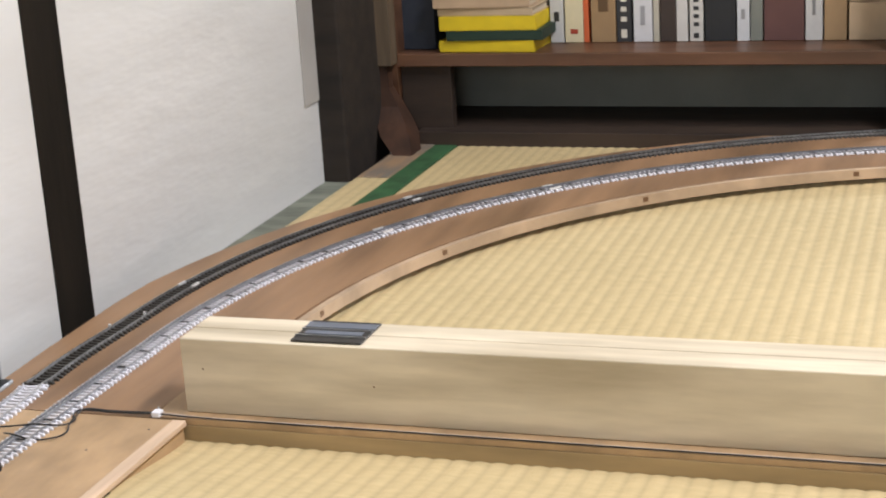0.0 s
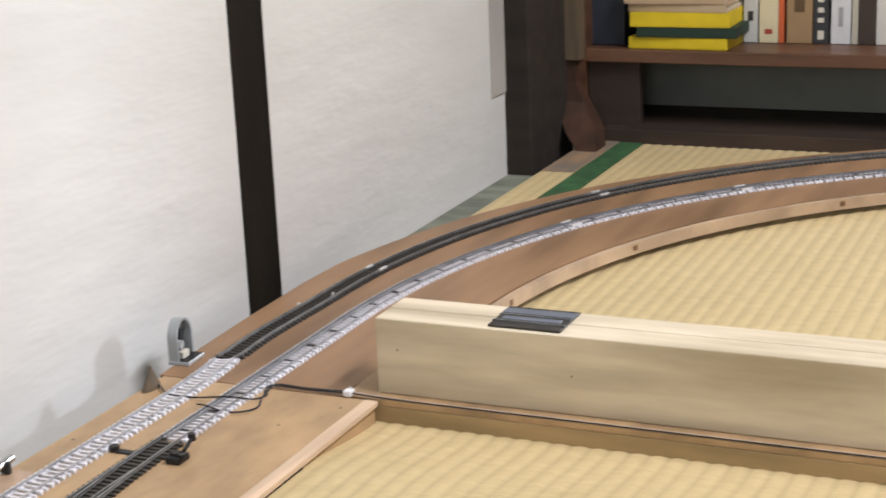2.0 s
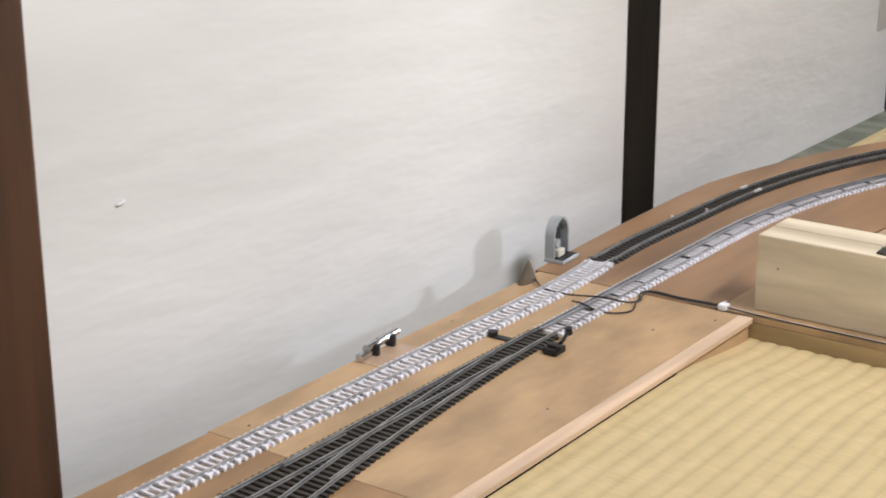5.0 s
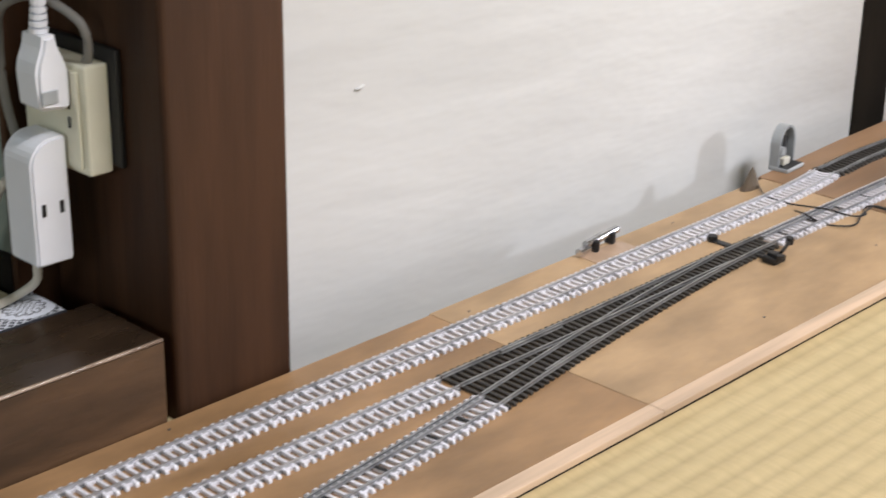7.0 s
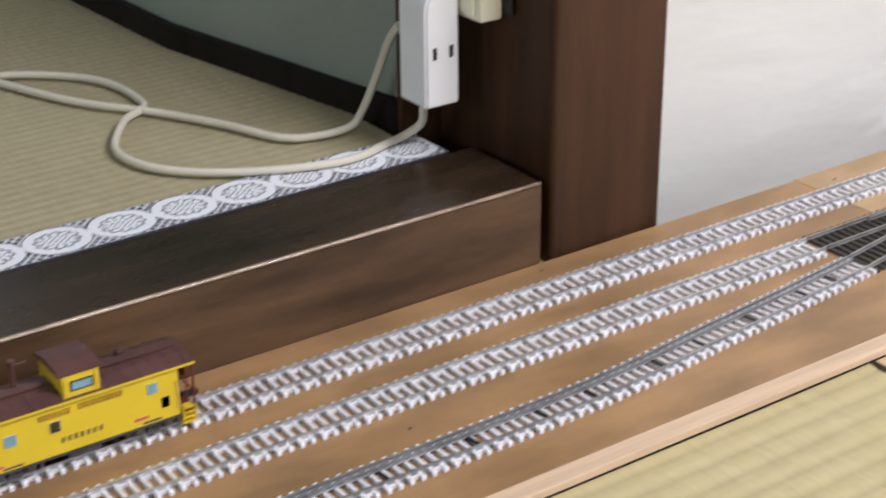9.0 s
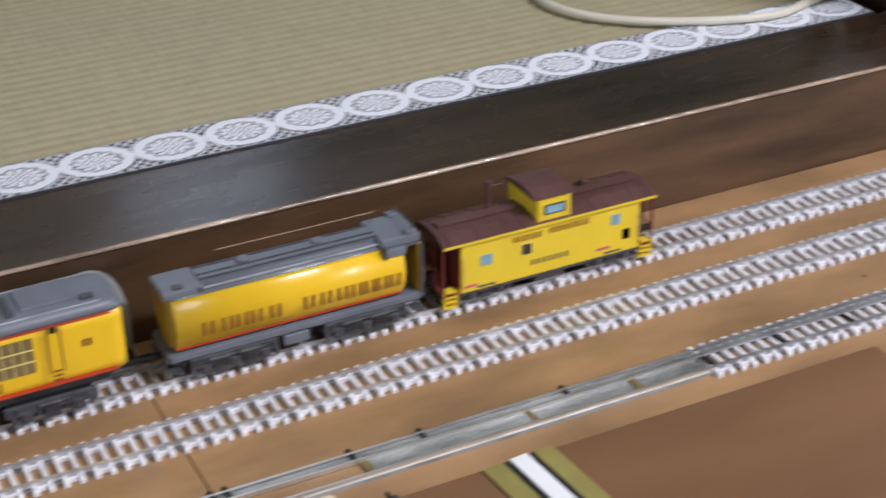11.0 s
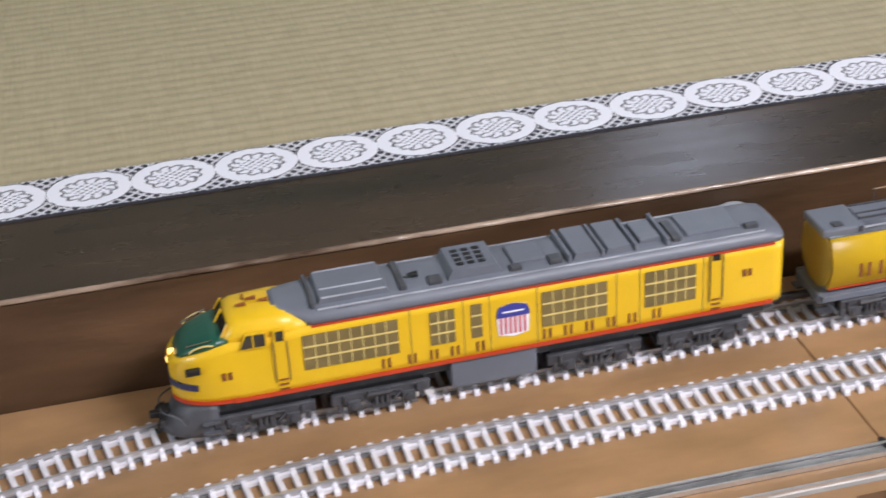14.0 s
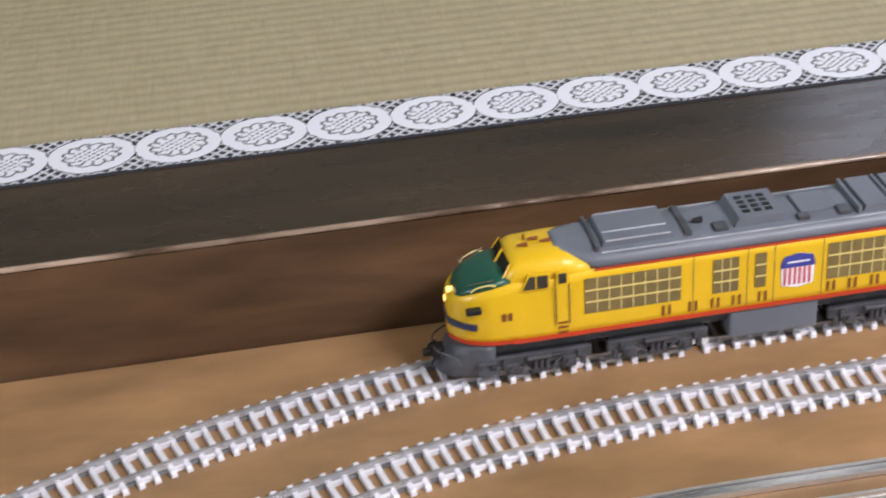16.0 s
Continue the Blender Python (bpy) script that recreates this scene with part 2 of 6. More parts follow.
def tatami_material(name, colour, pitch, thread=0.84):
    m = bpy.data.materials.new(name)
    m.use_nodes = True
    nt = m.node_tree
    L = nt.links.new
    b = nt.nodes["Principled BSDF"]
    b.inputs["Roughness"].default_value = 0.62
    tc = nt.nodes.new("ShaderNodeTexCoord")

    def noise_of(scale, stretch, detail=4):
        mp = nt.nodes.new("ShaderNodeMapping")
        mp.inputs["Scale"].default_value = stretch
        L(tc.outputs["Object"], mp.inputs[0])
        n = nt.nodes.new("ShaderNodeTexNoise")
        n.inputs["Scale"].default_value, n.inputs["Detail"].default_value = scale, detail
        L(mp.outputs[0], n.inputs["Vector"])
        return n.outputs["Fac"]

    rush = noise_of(40, (11, 0.9, 1), 3)
    patch = noise_of(4, (1, 1, 1), 5)
    row = noise_of(1 / pitch, (0.05, 1, 1), 2)
    rowp = noise_of(1 / pitch, (1.3, 1, 1), 2)
    s1 = nt.nodes.new("ShaderNodeMath")
    s1.operation = "ADD"
    L(rush, s1.inputs[0])
    L(rowp, s1.inputs[1])
    s2 = nt.nodes.new("ShaderNodeMath")
    s2.operation = "MULTIPLY_ADD"
    L(patch, s2.inputs[0])
    s2.inputs[1].default_value = 0.9
    L(s1.outputs[0], s2.inputs[2])
    r = nt.nodes.new("ShaderNodeMapRange")
    r.inputs["From Min"].default_value, r.inputs["From Max"].default_value = 0.75, 2.15
    L(s2.outputs[0], r.inputs["Value"])
    mix = nt.nodes.new("ShaderNodeMix")
    mix.data_type = "RGBA"
    mix.inputs["A"].default_value = (*[c * k for c, k in zip(colour, (0.82, 0.81, 0.76))], 1)
    mix.inputs["B"].default_value = (*[c * 1.14 for c in colour], 1)
    L(r.outputs[0], mix.inputs["Factor"])
    sp = nt.nodes.new("ShaderNodeSeparateXYZ")
    L(tc.outputs["Object"], sp.inputs[0])
    w1 = nt.nodes.new("ShaderNodeMath")
    w1.operation = "MULTIPLY"
    L(sp.outputs[1], w1.inputs[0])
    w1.inputs[1].default_value = math.pi / pitch
    w2 = nt.nodes.new("ShaderNodeMath")
    w2.operation = "SINE"
    L(w1.outputs[0], w2.inputs[0])
    w3 = nt.nodes.new("ShaderNodeMath")
    w3.operation = "ABSOLUTE"
    L(w2.outputs[0], w3.inputs[0])
    w4 = nt.nodes.new("ShaderNodeMapRange")
    w4.inputs["From Min"].default_value, w4.inputs["From Max"].default_value = 0.0, 0.75
    w4.inputs["To Min"].default_value, w4.inputs["To Max"].default_value = thread, 1.0
    L(w3.outputs[0], w4.inputs["Value"])
    hs = nt.nodes.new("ShaderNodeHueSaturation")
    L(mix.outputs["Result"], hs.inputs["Color"])
    L(w4.outputs[0], hs.inputs["Value"])
    L(hs.outputs[0], b.inputs["Base Color"])
    bp = nt.nodes.new("ShaderNodeBump")
    bp.inputs["Strength"].default_value, bp.inputs["Distance"].default_value = 1.0, 0.0006
    L(rush, bp.inputs["Height"])
    L(bp.outputs[0], b.inputs["Normal"])
    return m


TATAMI_A = tatami_material("golden tatami", (0.60, 0.475, 0.26), 0.0165)
TATAMI_B = tatami_material("greenish tatami", (0.54, 0.460, 0.262), 0.0165)
TATAMI_C = tatami_material("alcove tatami", (0.415, 0.365, 0.235), 0.0105, 0.90)


def crest_material():
    """Black cloth border woven with white round crests and lattice."""
    m = bpy.data.materials.new("crest border cloth")
    m.use_nodes = True
    nt = m.node_tree
    L = nt.links.new
    b = nt.nodes["Principled BSDF"]
    b.inputs["Roughness"].default_value = 0.75

    def op(kind, a, c=None, d=None):
        n = nt.nodes.new("ShaderNodeMath")
        n.operation = kind
        for i, v in enumerate((a, c, d)):
            if v is None:
                continue
            if isinstance(v, (int, float)):
                n.inputs[i].default_value = v
            else:
                L(v, n.inputs[i])
        return n.outputs[0]

    tc = nt.nodes.new("ShaderNodeTexCoord")
    sp = nt.nodes.new("ShaderNodeSeparateXYZ")
    L(tc.outputs["Object"], sp.inputs[0])
    wob = nt.nodes.new("ShaderNodeTexNoise")
    wob.inputs["Scale"].default_value = 260
    L(tc.outputs["Object"], wob.inputs["Vector"])
    jit = op("MULTIPLY_ADD", wob.outputs["Fac"], 0.06, -0.03)
    # the strip's own frame: one crest every unit along x, centred on y = 0
    u = op("ADD", op("SUBTRACT", op("FRACT", op("ADD", op("MULTIPLY", sp.outputs[0], 1 / 0.04237), 0.5)), 0.5), jit)
    v = op("ADD", op("MULTIPLY", op("ADD", sp.outputs[1], 0.0010), 1 / 0.0375), jit)
    r = op("SQRT", op("ADD", op("MULTIPLY", u, u), op("MULTIPLY", v, v)))
    ang = op("ARCTAN2", v, u)
    disc = op("LESS_THAN", r, 0.503)
    petal = op("ADD", 0.285, op("MULTIPLY", op("ABSOLUTE", op("SINE", op("MULTIPLY", ang, 6.0))), 0.05))
    ring = op("LESS_THAN", op("ABSOLUTE", op("SUBTRACT", r, petal)), 0.018)
    dots = op("MULTIPLY", op("GREATER_THAN", op("MULTIPLY", op("SINE", op("MULTIPLY", u, 60)), op("SINE", op("MULTIPLY", v, 60))), 0.35), op("LESS_THAN", r, 0.2))
    spoke = op("MULTIPLY", op("GREATER_THAN", op("SINE", op("MULTIPLY", ang, 12.0)), 0.72), op("MULTIPLY", op("LESS_THAN", r, 0.29), op("GREATER_THAN", r, 0.21)))
    mark = op("MINIMUM", op("ADD", op("ADD", ring, dots), spoke), 1.0)
    lat1 = op("GREATER_THAN", op("SINE", op("MULTIPLY", op("ADD", sp.outputs[0], sp.outputs[1]), 950)), 0.52)
    lat2 = op("GREATER_THAN", op("SINE", op("MULTIPLY", op("SUBTRACT", sp.outputs[0], sp.outputs[1]), 950)), 0.52)
    lattice = op("MULTIPLY", op("MAXIMUM", lat1, lat2), op("MULTIPLY", op("GREATER_THAN", r, 0.52), op("LESS_THAN", op("ABSOLUTE", v), 0.56)))
    white = op("MAXIMUM", op("MULTIPLY", disc, op("SUBTRACT", 1.0, op("MULTIPLY", mark, 0.85))), op("MULTIPLY", lattice, 0.8))
    mix = nt.nodes.new("ShaderNodeMix")
    mix.data_type = "RGBA"
    mix.inputs["A"].default_value = (0.018, 0.02, 0.028, 1)
    mix.inputs["B"].default_value = (0.80, 0.82, 0.89, 1)
    L(white, mix.inputs["Factor"])
    L(mix.outputs["Result"], b.inputs["Base Color"])
    return m


CREST = crest_material()

# ---- mesh helpers ----


def link_mesh(name, bm, mat, smooth=False):
    me = bpy.data.meshes.new(name)
    bmesh.ops.recalc_face_normals(bm, faces=bm.faces)
    bm.to_mesh(me)
    bm.free()
    me.materials.append(mat)
    if smooth:
        for p in me.polygons:
            p.use_smooth = True
    return new(name, me)


def part(name, bm, mat, parent, label="", smooth=False):
    ob = link_mesh(name, bm, mat, smooth)
    ob.parent = parent
    if label:
        tagged(ob, label)
    return ob


def thing(name, label, category, group="", kind="", at=None):
    ob = new(name)
    ob.empty_display_size = 0.02
    if at is not None:
        ob.matrix_world = at
    return tagged(ob, label, category, group, kind)


def box(x0, x1, y0, y1, z0, z1, bevel=0.0, bm=None, seg=2):
    bm = bm or bmesh.new()
    ret = bmesh.ops.create_cube(bm, size=1.0, matrix=Matrix.LocRotScale(((x0 + x1) / 2, (y0 + y1) / 2, (z0 + z1) / 2), None, (x1 - x0, y1 - y0, z1 - z0)))
    if bevel:
        edges = list({e for v in ret["verts"] for e in v.link_edges})
        bmesh.ops.bevel(bm, geom=edges, offset=bevel, segments=seg, profile=0.5, affect="EDGES")
    return bm


def prism(outline, z0, z1, bm=None, axis="z"):
    """A plate of that outline; axis y stands it up (outline in x, z)."""
    bm = bm or bmesh.new()
    def at(p, h):
        return (p[0], p[1], h) if axis == "z" else (p[0], h, p[1]) if axis == "y" else (h, p[0], p[1])
    lo = [bm.verts.new(at(p, z0)) for p in outline]
    hi = [bm.verts.new(at(p, z1)) for p in outline]
    bm.faces.new(lo[::-1])
    bm.faces.new(hi)
    n = len(outline)
    for i in range(n):
        bm.faces.new((lo[i], lo[(i + 1) % n], hi[(i + 1) % n], hi[i]))
    return bm


def rod(p0, p1, r, seg=10, bm=None, r2=None):
    bm = bm or bmesh.new()
    a, b = Vector(p0), Vector(p1)
    q = (b - a).to_track_quat("Z", "Y").to_matrix().to_4x4()
    bmesh.ops.create_cone(bm, cap_ends=True, segments=seg, radius1=r, radius2=r if r2 is None else r2, depth=(b - a).length, matrix=Matrix.Translation((a + b) / 2) @ q)
    return bm


def sweep(points, profile, bm=None, closed=False):
    """A profile (across, up) carried along points."""
    bm = bm or bmesh.new()
    pts = [Vector(p) for p in points]
    rings = []
    for i, p in enumerate(pts):
        d = (pts[min(i + 1, len(pts) - 1)] - pts[max(i - 1, 0)]).normalized()
        side = d.cross(Vector((0, 0, 1)))
        side = side.normalized() if side.length > 1e-4 else Vector((1, 0, 0))
        up = side.cross(d)
        rings.append([bm.verts.new(p + side * a + up * u) for a, u in profile])
    n = len(profile)
    for a, b in zip(rings, rings[1:]):
        for i in range(n):
            bm.faces.new((a[i], a[(i + 1) % n], b[(i + 1) % n], b[i]))
    bm.faces.new(rings[0][::-1])
    bm.faces.new(rings[-1])
    return bm


def smooth_path(points, n=8):
    pts = [Vector(p) for p in points]
    pts = [2 * pts[0] - pts[1], *pts, 2 * pts[-1] - pts[-2]]
    out = []
    for a, b, c, d in zip(pts, pts[1:], pts[2:], pts[3:]):
        for k in range(n):
            t = k / n
            out.append(0.5 * ((2 * b) + (c - a) * t + (2 * a - 5 * b + 4 * c - d) * t * t + (3 * b - a - 3 * c + d) * t ** 3))
    out.append(pts[-2])
    return out


def tube(points, r, seg=8, n=8):
    prof = [(r * math.cos(2 * math.pi * i / seg), r * math.sin(2 * math.pi * i / seg)) for i in range(seg)]
    return sweep(smooth_path(points, n), prof)


def setting(name, bm, mat, label, category, smooth=False):
    return tagged(link_mesh(name, bm, mat, smooth), label, category, kind="structure")


# ---- large structure ----


def step(x, a, b):
    t = min(max((x - a) / (b - a), 0), 1)
    return t * t * (3 - 2 * t)


def floor_z(x):
    """The old mats sink by about a centimetre towards the bookcase."""
    return -0.0066 - 0.0129 * step(x, 1.32, 1.47)


def tatami_sheet(x0, x1, y0, y1, height, pitch, relief, nx):
    bm = bmesh.new()
    ny = max(int((y1 - y0) / pitch * 4), 2)
    rows = []
    for j in range(ny + 1):
        y = y0 + (y1 - y0) * j / ny
        row = []
        for i in range(nx + 1):
            x = x0 + (x1 - x0) * i / nx
            rise = relief * abs(math.sin(math.pi * y / pitch)) ** 0.8 * (0.92 + 0.2 * noise.noise((x * 9, y * 9, 0.3)))
            row.append(bm.verts.new((x, y, height(x) + rise - relief)))
        rows.append(row)
    for a, b in zip(rows, rows[1:]):
        for i in range(nx):
            bm.faces.new((a[i], a[i + 1], b[i + 1], b[i]))
    return bm


setting("ground", box(-3.0, 4.2, -3.6, 1.3, -0.10, -0.06), GREY_SILL, "bare subfloor under the mats", "subfloor")
floor = thing("floor", "worn golden tatami mats laid edge to edge", "floor", kind="structure")
for x0, x1, y0, y1, mat in ((0.872, 2.60, -0.90, -0.066, TATAMI_A), (0.872, 2.60, -1.78, -0.905, TATAMI_A), (-0.95, 0.8683, -0.90, 0.06, TATAMI_B), (-0.95, 0.8683, -1.78, -0.905, TATAMI_B)):
    part("tatami_mat", tatami_sheet(x0, x1, y0, y1, floor_z, 0.0165, 0.0015, 60), mat, floor, smooth=True)
part("mat_seam", box(0.8676, 0.8728, -1.78, -0.10, -0.03, floor_z(0.87) + 0.0003, 0.0004), SEAM, floor, "dark edge where two mats meet")
part("tatami_strip", tatami_sheet(1.2, 2.392, -0.030, 0.020, lambda x: floor_z(x) + 0.0006, 0.0165, 0.0007, 16), TATAMI_A, floor, smooth=True)
part("mat_core", box(1.2, 2.392, -0.0298, 0.0198, -0.05, floor_z(2.4) - 0.0010), TATAMI_A, floor)
part("cloth_border", box(0.872, 2.60, -0.066, -0.030, -0.030, floor_z(2.4) + 0.0010, 0.0008), GREEN_CLOTH, floor, "green cloth mat border")
setting("floor_sill", box(0.90, 2.44, 0.0205, 0.0895, -0.06, floor_z(2.4) - 0.0190, 0.001), GREEN_SILL, "dusty grey wooden sill along the wall", "sill")
setting("floor_rest", box(-3.0, 4.2, -3.6, -1.79, -0.06, -0.012), TATAMI_A, "tatami behind the camera", "floor")
setting("wall_north", box(0.894, 2.60, 0.090, 0.19, -0.06, 2.3), PLASTER, "uneven white plaster wall behind the boards", "wall")
setting("wall_post_black", box(1.6992, 1.7671, 0.0885, 0.098, -0.06, 2.3, 0.0010), BLACK_WOOD, "blackened vertical timber set in the plaster wall", "post")
setting("alcove_post", box(0.799, 0.896, 0.045, 0.19, -0.03, 2.3, 0.004, seg=3), DARK_WOOD, "reddish dark alcove post", "post")
setting("alcove_post_trim", box(0.766, 0.7986, 0.172, 0.178, -0.03, 2.3, 0.0008), DARK_WOOD, "dark timber strip between the post and the alcove wall", "post trim")
setting("corner_post", box(2.44, 2.62, 0.05, 0.19, -0.06, 2.3, 0.004), LEG_DARK, "dark corner post beside the bookcase", "post")
# Shadow beside the corner post, built as a thin grey strip.
setting("wall_shadow", box(2.3883, 2.50, 0.0875, 0.0898, 0.0828, 0.9, 0.0006), SHADOW_GREY, "grey strip standing for a shadow on the plaster", "paper strip")
setting("ceiling", box(-3.0, 4.2, -3.6, 1.3, 2.3, 2.4), CEILING_M, "board ceiling", "ceiling")
setting("wall_south", box(-3.0, 4.2, -3.72, -3.6, -0.1, 2.3), PLASTER, "plain far wall", "wall")
for name, y0, y1, z0, z1 in (("wall_west", -3.6, -1.80, -0.1, 2.3), ("wall_west_far", -0.60, 1.3, -0.1, 2.3), ("wall_west_below", -1.80, -0.60, -0.1, 0.78), ("wall_west_above", -1.80, -0.60, 1.72, 2.3)):
    setting(name, box(-3.12, -3.0, y0, y1, z0, z1), PLASTER, "plain side wall around the window", "wall")
win = thing("window_1", "plain wooden framed window in the side wall", "window", kind="structure")
for y0, y1, z0, z1 in ((-1.80, -1.76, 0.78, 1.72), (-0.64, -0.60, 0.78, 1.72), (-1.76, -0.64, 0.78, 0.82), (-1.76, -0.64, 1.68, 1.72)):
    part("window_frame", box(-3.09, -3.03, y0, y1, z0, z1, 0.002), DARK_WOOD, win)
setting("wall_east", box(4.2, 4.32, -3.6, 1.3, -0.1, 2.3), PLASTER, "plain side wall", "wall")
setting("wall_behind_bookcase", box(2.62, 4.2, 0.06, 0.19, -0.1, 2.3), PLASTER, "plain wall behind the bookcase", "wall")
setting("alcove_wall_right", prism([(0.797, 0.1785), (0.774, 0.1785), (0.724, 0.444), (0.700, 1.0), (0.797, 1.0)], -0.03, 2.3), GREEN_PLASTER, "grey green plaster alcove wall", "wall")
for name, x0, x1, z0, z1 in (("alcove_wall_back", -1.35, 0.47, -0.03, 2.3), ("alcove_wall_back_side", 0.68, 0.797, -0.03, 2.3), ("alcove_wall_back_below", 0.47, 0.68, -0.03, 0.47), ("alcove_wall_back_above", 0.47, 0.68, 0.97, 2.3)):
    setting(name, box(x0, x1, 1.0, 1.12, z0, z1), GREEN_PLASTER, "grey green plaster alcove back wall", "wall")
win = thing("window_2", "narrow alcove window with thin dark upright bars", "window", kind="structure")
for x0, x1, z0, z1 in ((0.47, 0.484, 0.47, 0.97), (0.666, 0.68, 0.47, 0.97), (0.484, 0.666, 0.47, 0.484), (0.484, 0.666, 0.956, 0.97)):
    part("window_frame", box(x0, x1, 1.002, 1.03, z0, z1, 0.001), DARK_WOOD, win)
for x in (0.530, 0.612):
    part("window_bar", box(x - 0.004, x + 0.004, 1.004, 1.014, 0.484, 0.956), DARK_WOOD, win)
setting("alcove_wall_left", box(-1.45, -1.35, 0.0, 1.12, -0.03, 2.3), GREEN_PLASTER, "grey green plaster alcove wall", "wall")
setting("wall_left_of_alcove", box(-3.0, -1.45, 0.067, 0.19, -0.03, 2.3), PLASTER, "white plaster wall", "wall")
setting("alcove_lintel", box(-1.45, 0.80, 0.06, 0.19, 1.9, 2.3), DARK_WOOD, "dark lintel over the alcove", "lintel")
setting("baseboard", prism([(0.7735, 0.1785), (0.7660, 0.1785), (0.7165, 0.444), (0.6930, 0.985), (0.6995, 0.985), (0.7235, 0.444)], 0.050, 0.0765), BLACK_WOOD, "dark alcove baseboard", "baseboard")
setting("baseboard_back", box(-1.35, 0.757, 0.985, 1.0, 0.050, 0.083, 0.001), BLACK_WOOD, "dark alcove baseboard", "baseboard")

setting("floor_corner", box(2.393, 2.66, -0.030, 0.0198, -0.06, floor_z(2.4) + 0.0015, 0.001), BROWN_INFILL, "dusty grey floor board in the corner", "floor board")
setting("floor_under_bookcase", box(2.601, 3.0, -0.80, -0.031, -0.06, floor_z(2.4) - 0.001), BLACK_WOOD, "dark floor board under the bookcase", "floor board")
alcove_floor = thing("alcove_floor", "faded tatami of the raised alcove", "floor", kind="structure")
part("tatami_mat", tatami_sheet(-1.35, 0.757, 0.1602, 0.985, lambda x: 0.0562, 0.0105, 0.0008, 30), TATAMI_C, alcove_floor, smooth=True)
crest = part("cloth_border", box(-2.088, 0.018, -0.0235, 0.0190, -0.004, 0.0012, 0.0005), CREST, alcove_floor, "black cloth border with white round crests")
crest.location = (0.75, 0.1415, 0.0570)

beam = thing("alcove_beam", "dark lacquered front beam of the alcove, worn brown face", "beam", kind="structure")
part("beam_face", box(-1.35, 0.787, 0.041, 0.060, -0.03, 0.0548), BEAM_FACE, beam, "scuffed brown front face")
part("beam_top", box(-1.35, 0.787, 0.0430, 0.1185, 0.0548, 0.0572, 0.0003), BEAM_TOP, beam, "glossy dark lacquered top")
# Irregular rounded edge: real wear, with some highlight in its pale colour.
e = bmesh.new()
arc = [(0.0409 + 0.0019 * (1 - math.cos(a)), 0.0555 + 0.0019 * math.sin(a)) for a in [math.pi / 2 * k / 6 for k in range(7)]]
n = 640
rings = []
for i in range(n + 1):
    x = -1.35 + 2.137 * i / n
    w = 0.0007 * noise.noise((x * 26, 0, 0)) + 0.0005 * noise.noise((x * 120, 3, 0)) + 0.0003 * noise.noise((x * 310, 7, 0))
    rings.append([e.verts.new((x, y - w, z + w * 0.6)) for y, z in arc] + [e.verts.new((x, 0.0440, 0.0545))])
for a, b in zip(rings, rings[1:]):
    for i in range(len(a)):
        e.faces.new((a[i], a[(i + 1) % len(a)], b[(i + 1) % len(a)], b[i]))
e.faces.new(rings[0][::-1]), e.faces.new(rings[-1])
part("worn_edge", e, WORN_GLINT_EDGE, beam, "rounded edge of worn lacquer, its highlight partly in the colour", smooth=True)
part("beam_core", box(-1.35, 0.787, 0.0605, 0.1175, -0.03, 0.0535), BEAM_FACE, beam)

flake = bmesh.new()
bmesh.ops.create_icosphere(flake, subdivisions=3, radius=1.0)
for v in flake.verts:
    k = 1 + 0.35 * noise.noise((v.co.x * 2.1, v.co.z * 2.4, 1.7))
    v.co = Vector((v.co.x * 0.0050 * k, v.co.y * 0.0022, v.co.z * 0.0013 * k))
flake_ob = tagged(link_mesh("plaster_flake", flake, PLASTER, True), "lifted flake of plaster on the white wall", "plaster flake")
flake_ob.matrix_world = pose(1.0016, 0.0898, 0.1674, 0, -14, 0)

# ---- layout boards ----
CX, CY = 1.69, -0.93


def fz(x):
    return floor_z(x) + 0.0006


def board_piece(x0, x1, y0, y1, mat, label):
    b = thing("plywood_board", label, "board", "layout boards")
    part("panel", box(x0, x1, y0, y1, -0.0058, 0.0, 0.0006), mat, b)
    for y in (y0 + 0.012, y1 - 0.020):
        part("underframe", box(x0 + 0.01, x1 - 0.01, y, y + 0.012, min(fz(x0), fz(x1), fz((x0 + x1) / 2)) - 0.002, -0.0058), BATTEN, b)
    return b


board_piece(-1.1, 0.2169, -0.36, 0.0398, PLY, "wide brown plywood board under the model tracks")
board_piece(0.2175, 1.0253, -0.1605, 0.0398, PLY, "brown plywood board under the model tracks beside the alcove beam")
board_piece(1.0257, 1.4640, -0.1605, 0.0418, PLY_PALE, "brown plywood board under the model tracks beside the white wall")

for x0, x1, y1 in ((0.22, 1.0253, -0.1610), (1.0257, 1.4635, -0.1610)):
    b = tagged(link_mesh("edge_batten", box(x0, x1, -0.1738, y1, -0.0046, 0.0006, 0.0007), BATTEN), "pale cut wooden batten along the board edge", "batten", "edge battens")
    x1 = min(x1, 1.33)
    # Added black strip that darkens the shadow gap below the batten.
    tagged(link_mesh("gap_shade_strip", box(x0, x1, -0.1726, -0.1560, floor_z(1.4) - 0.002, -0.0059), BLACK_WOOD), "thin black strip painting the shaded gap under the board edge", "strip", "foot strips")


tagged(link_mesh("edge_batten", box(1.3305, 1.4635, -0.1706, -0.1575, floor_z(1.47) - 0.001, -0.0048, 0.0007), PLY_PALE), "brown wooden batten standing under the board edge", "batten", "edge battens")


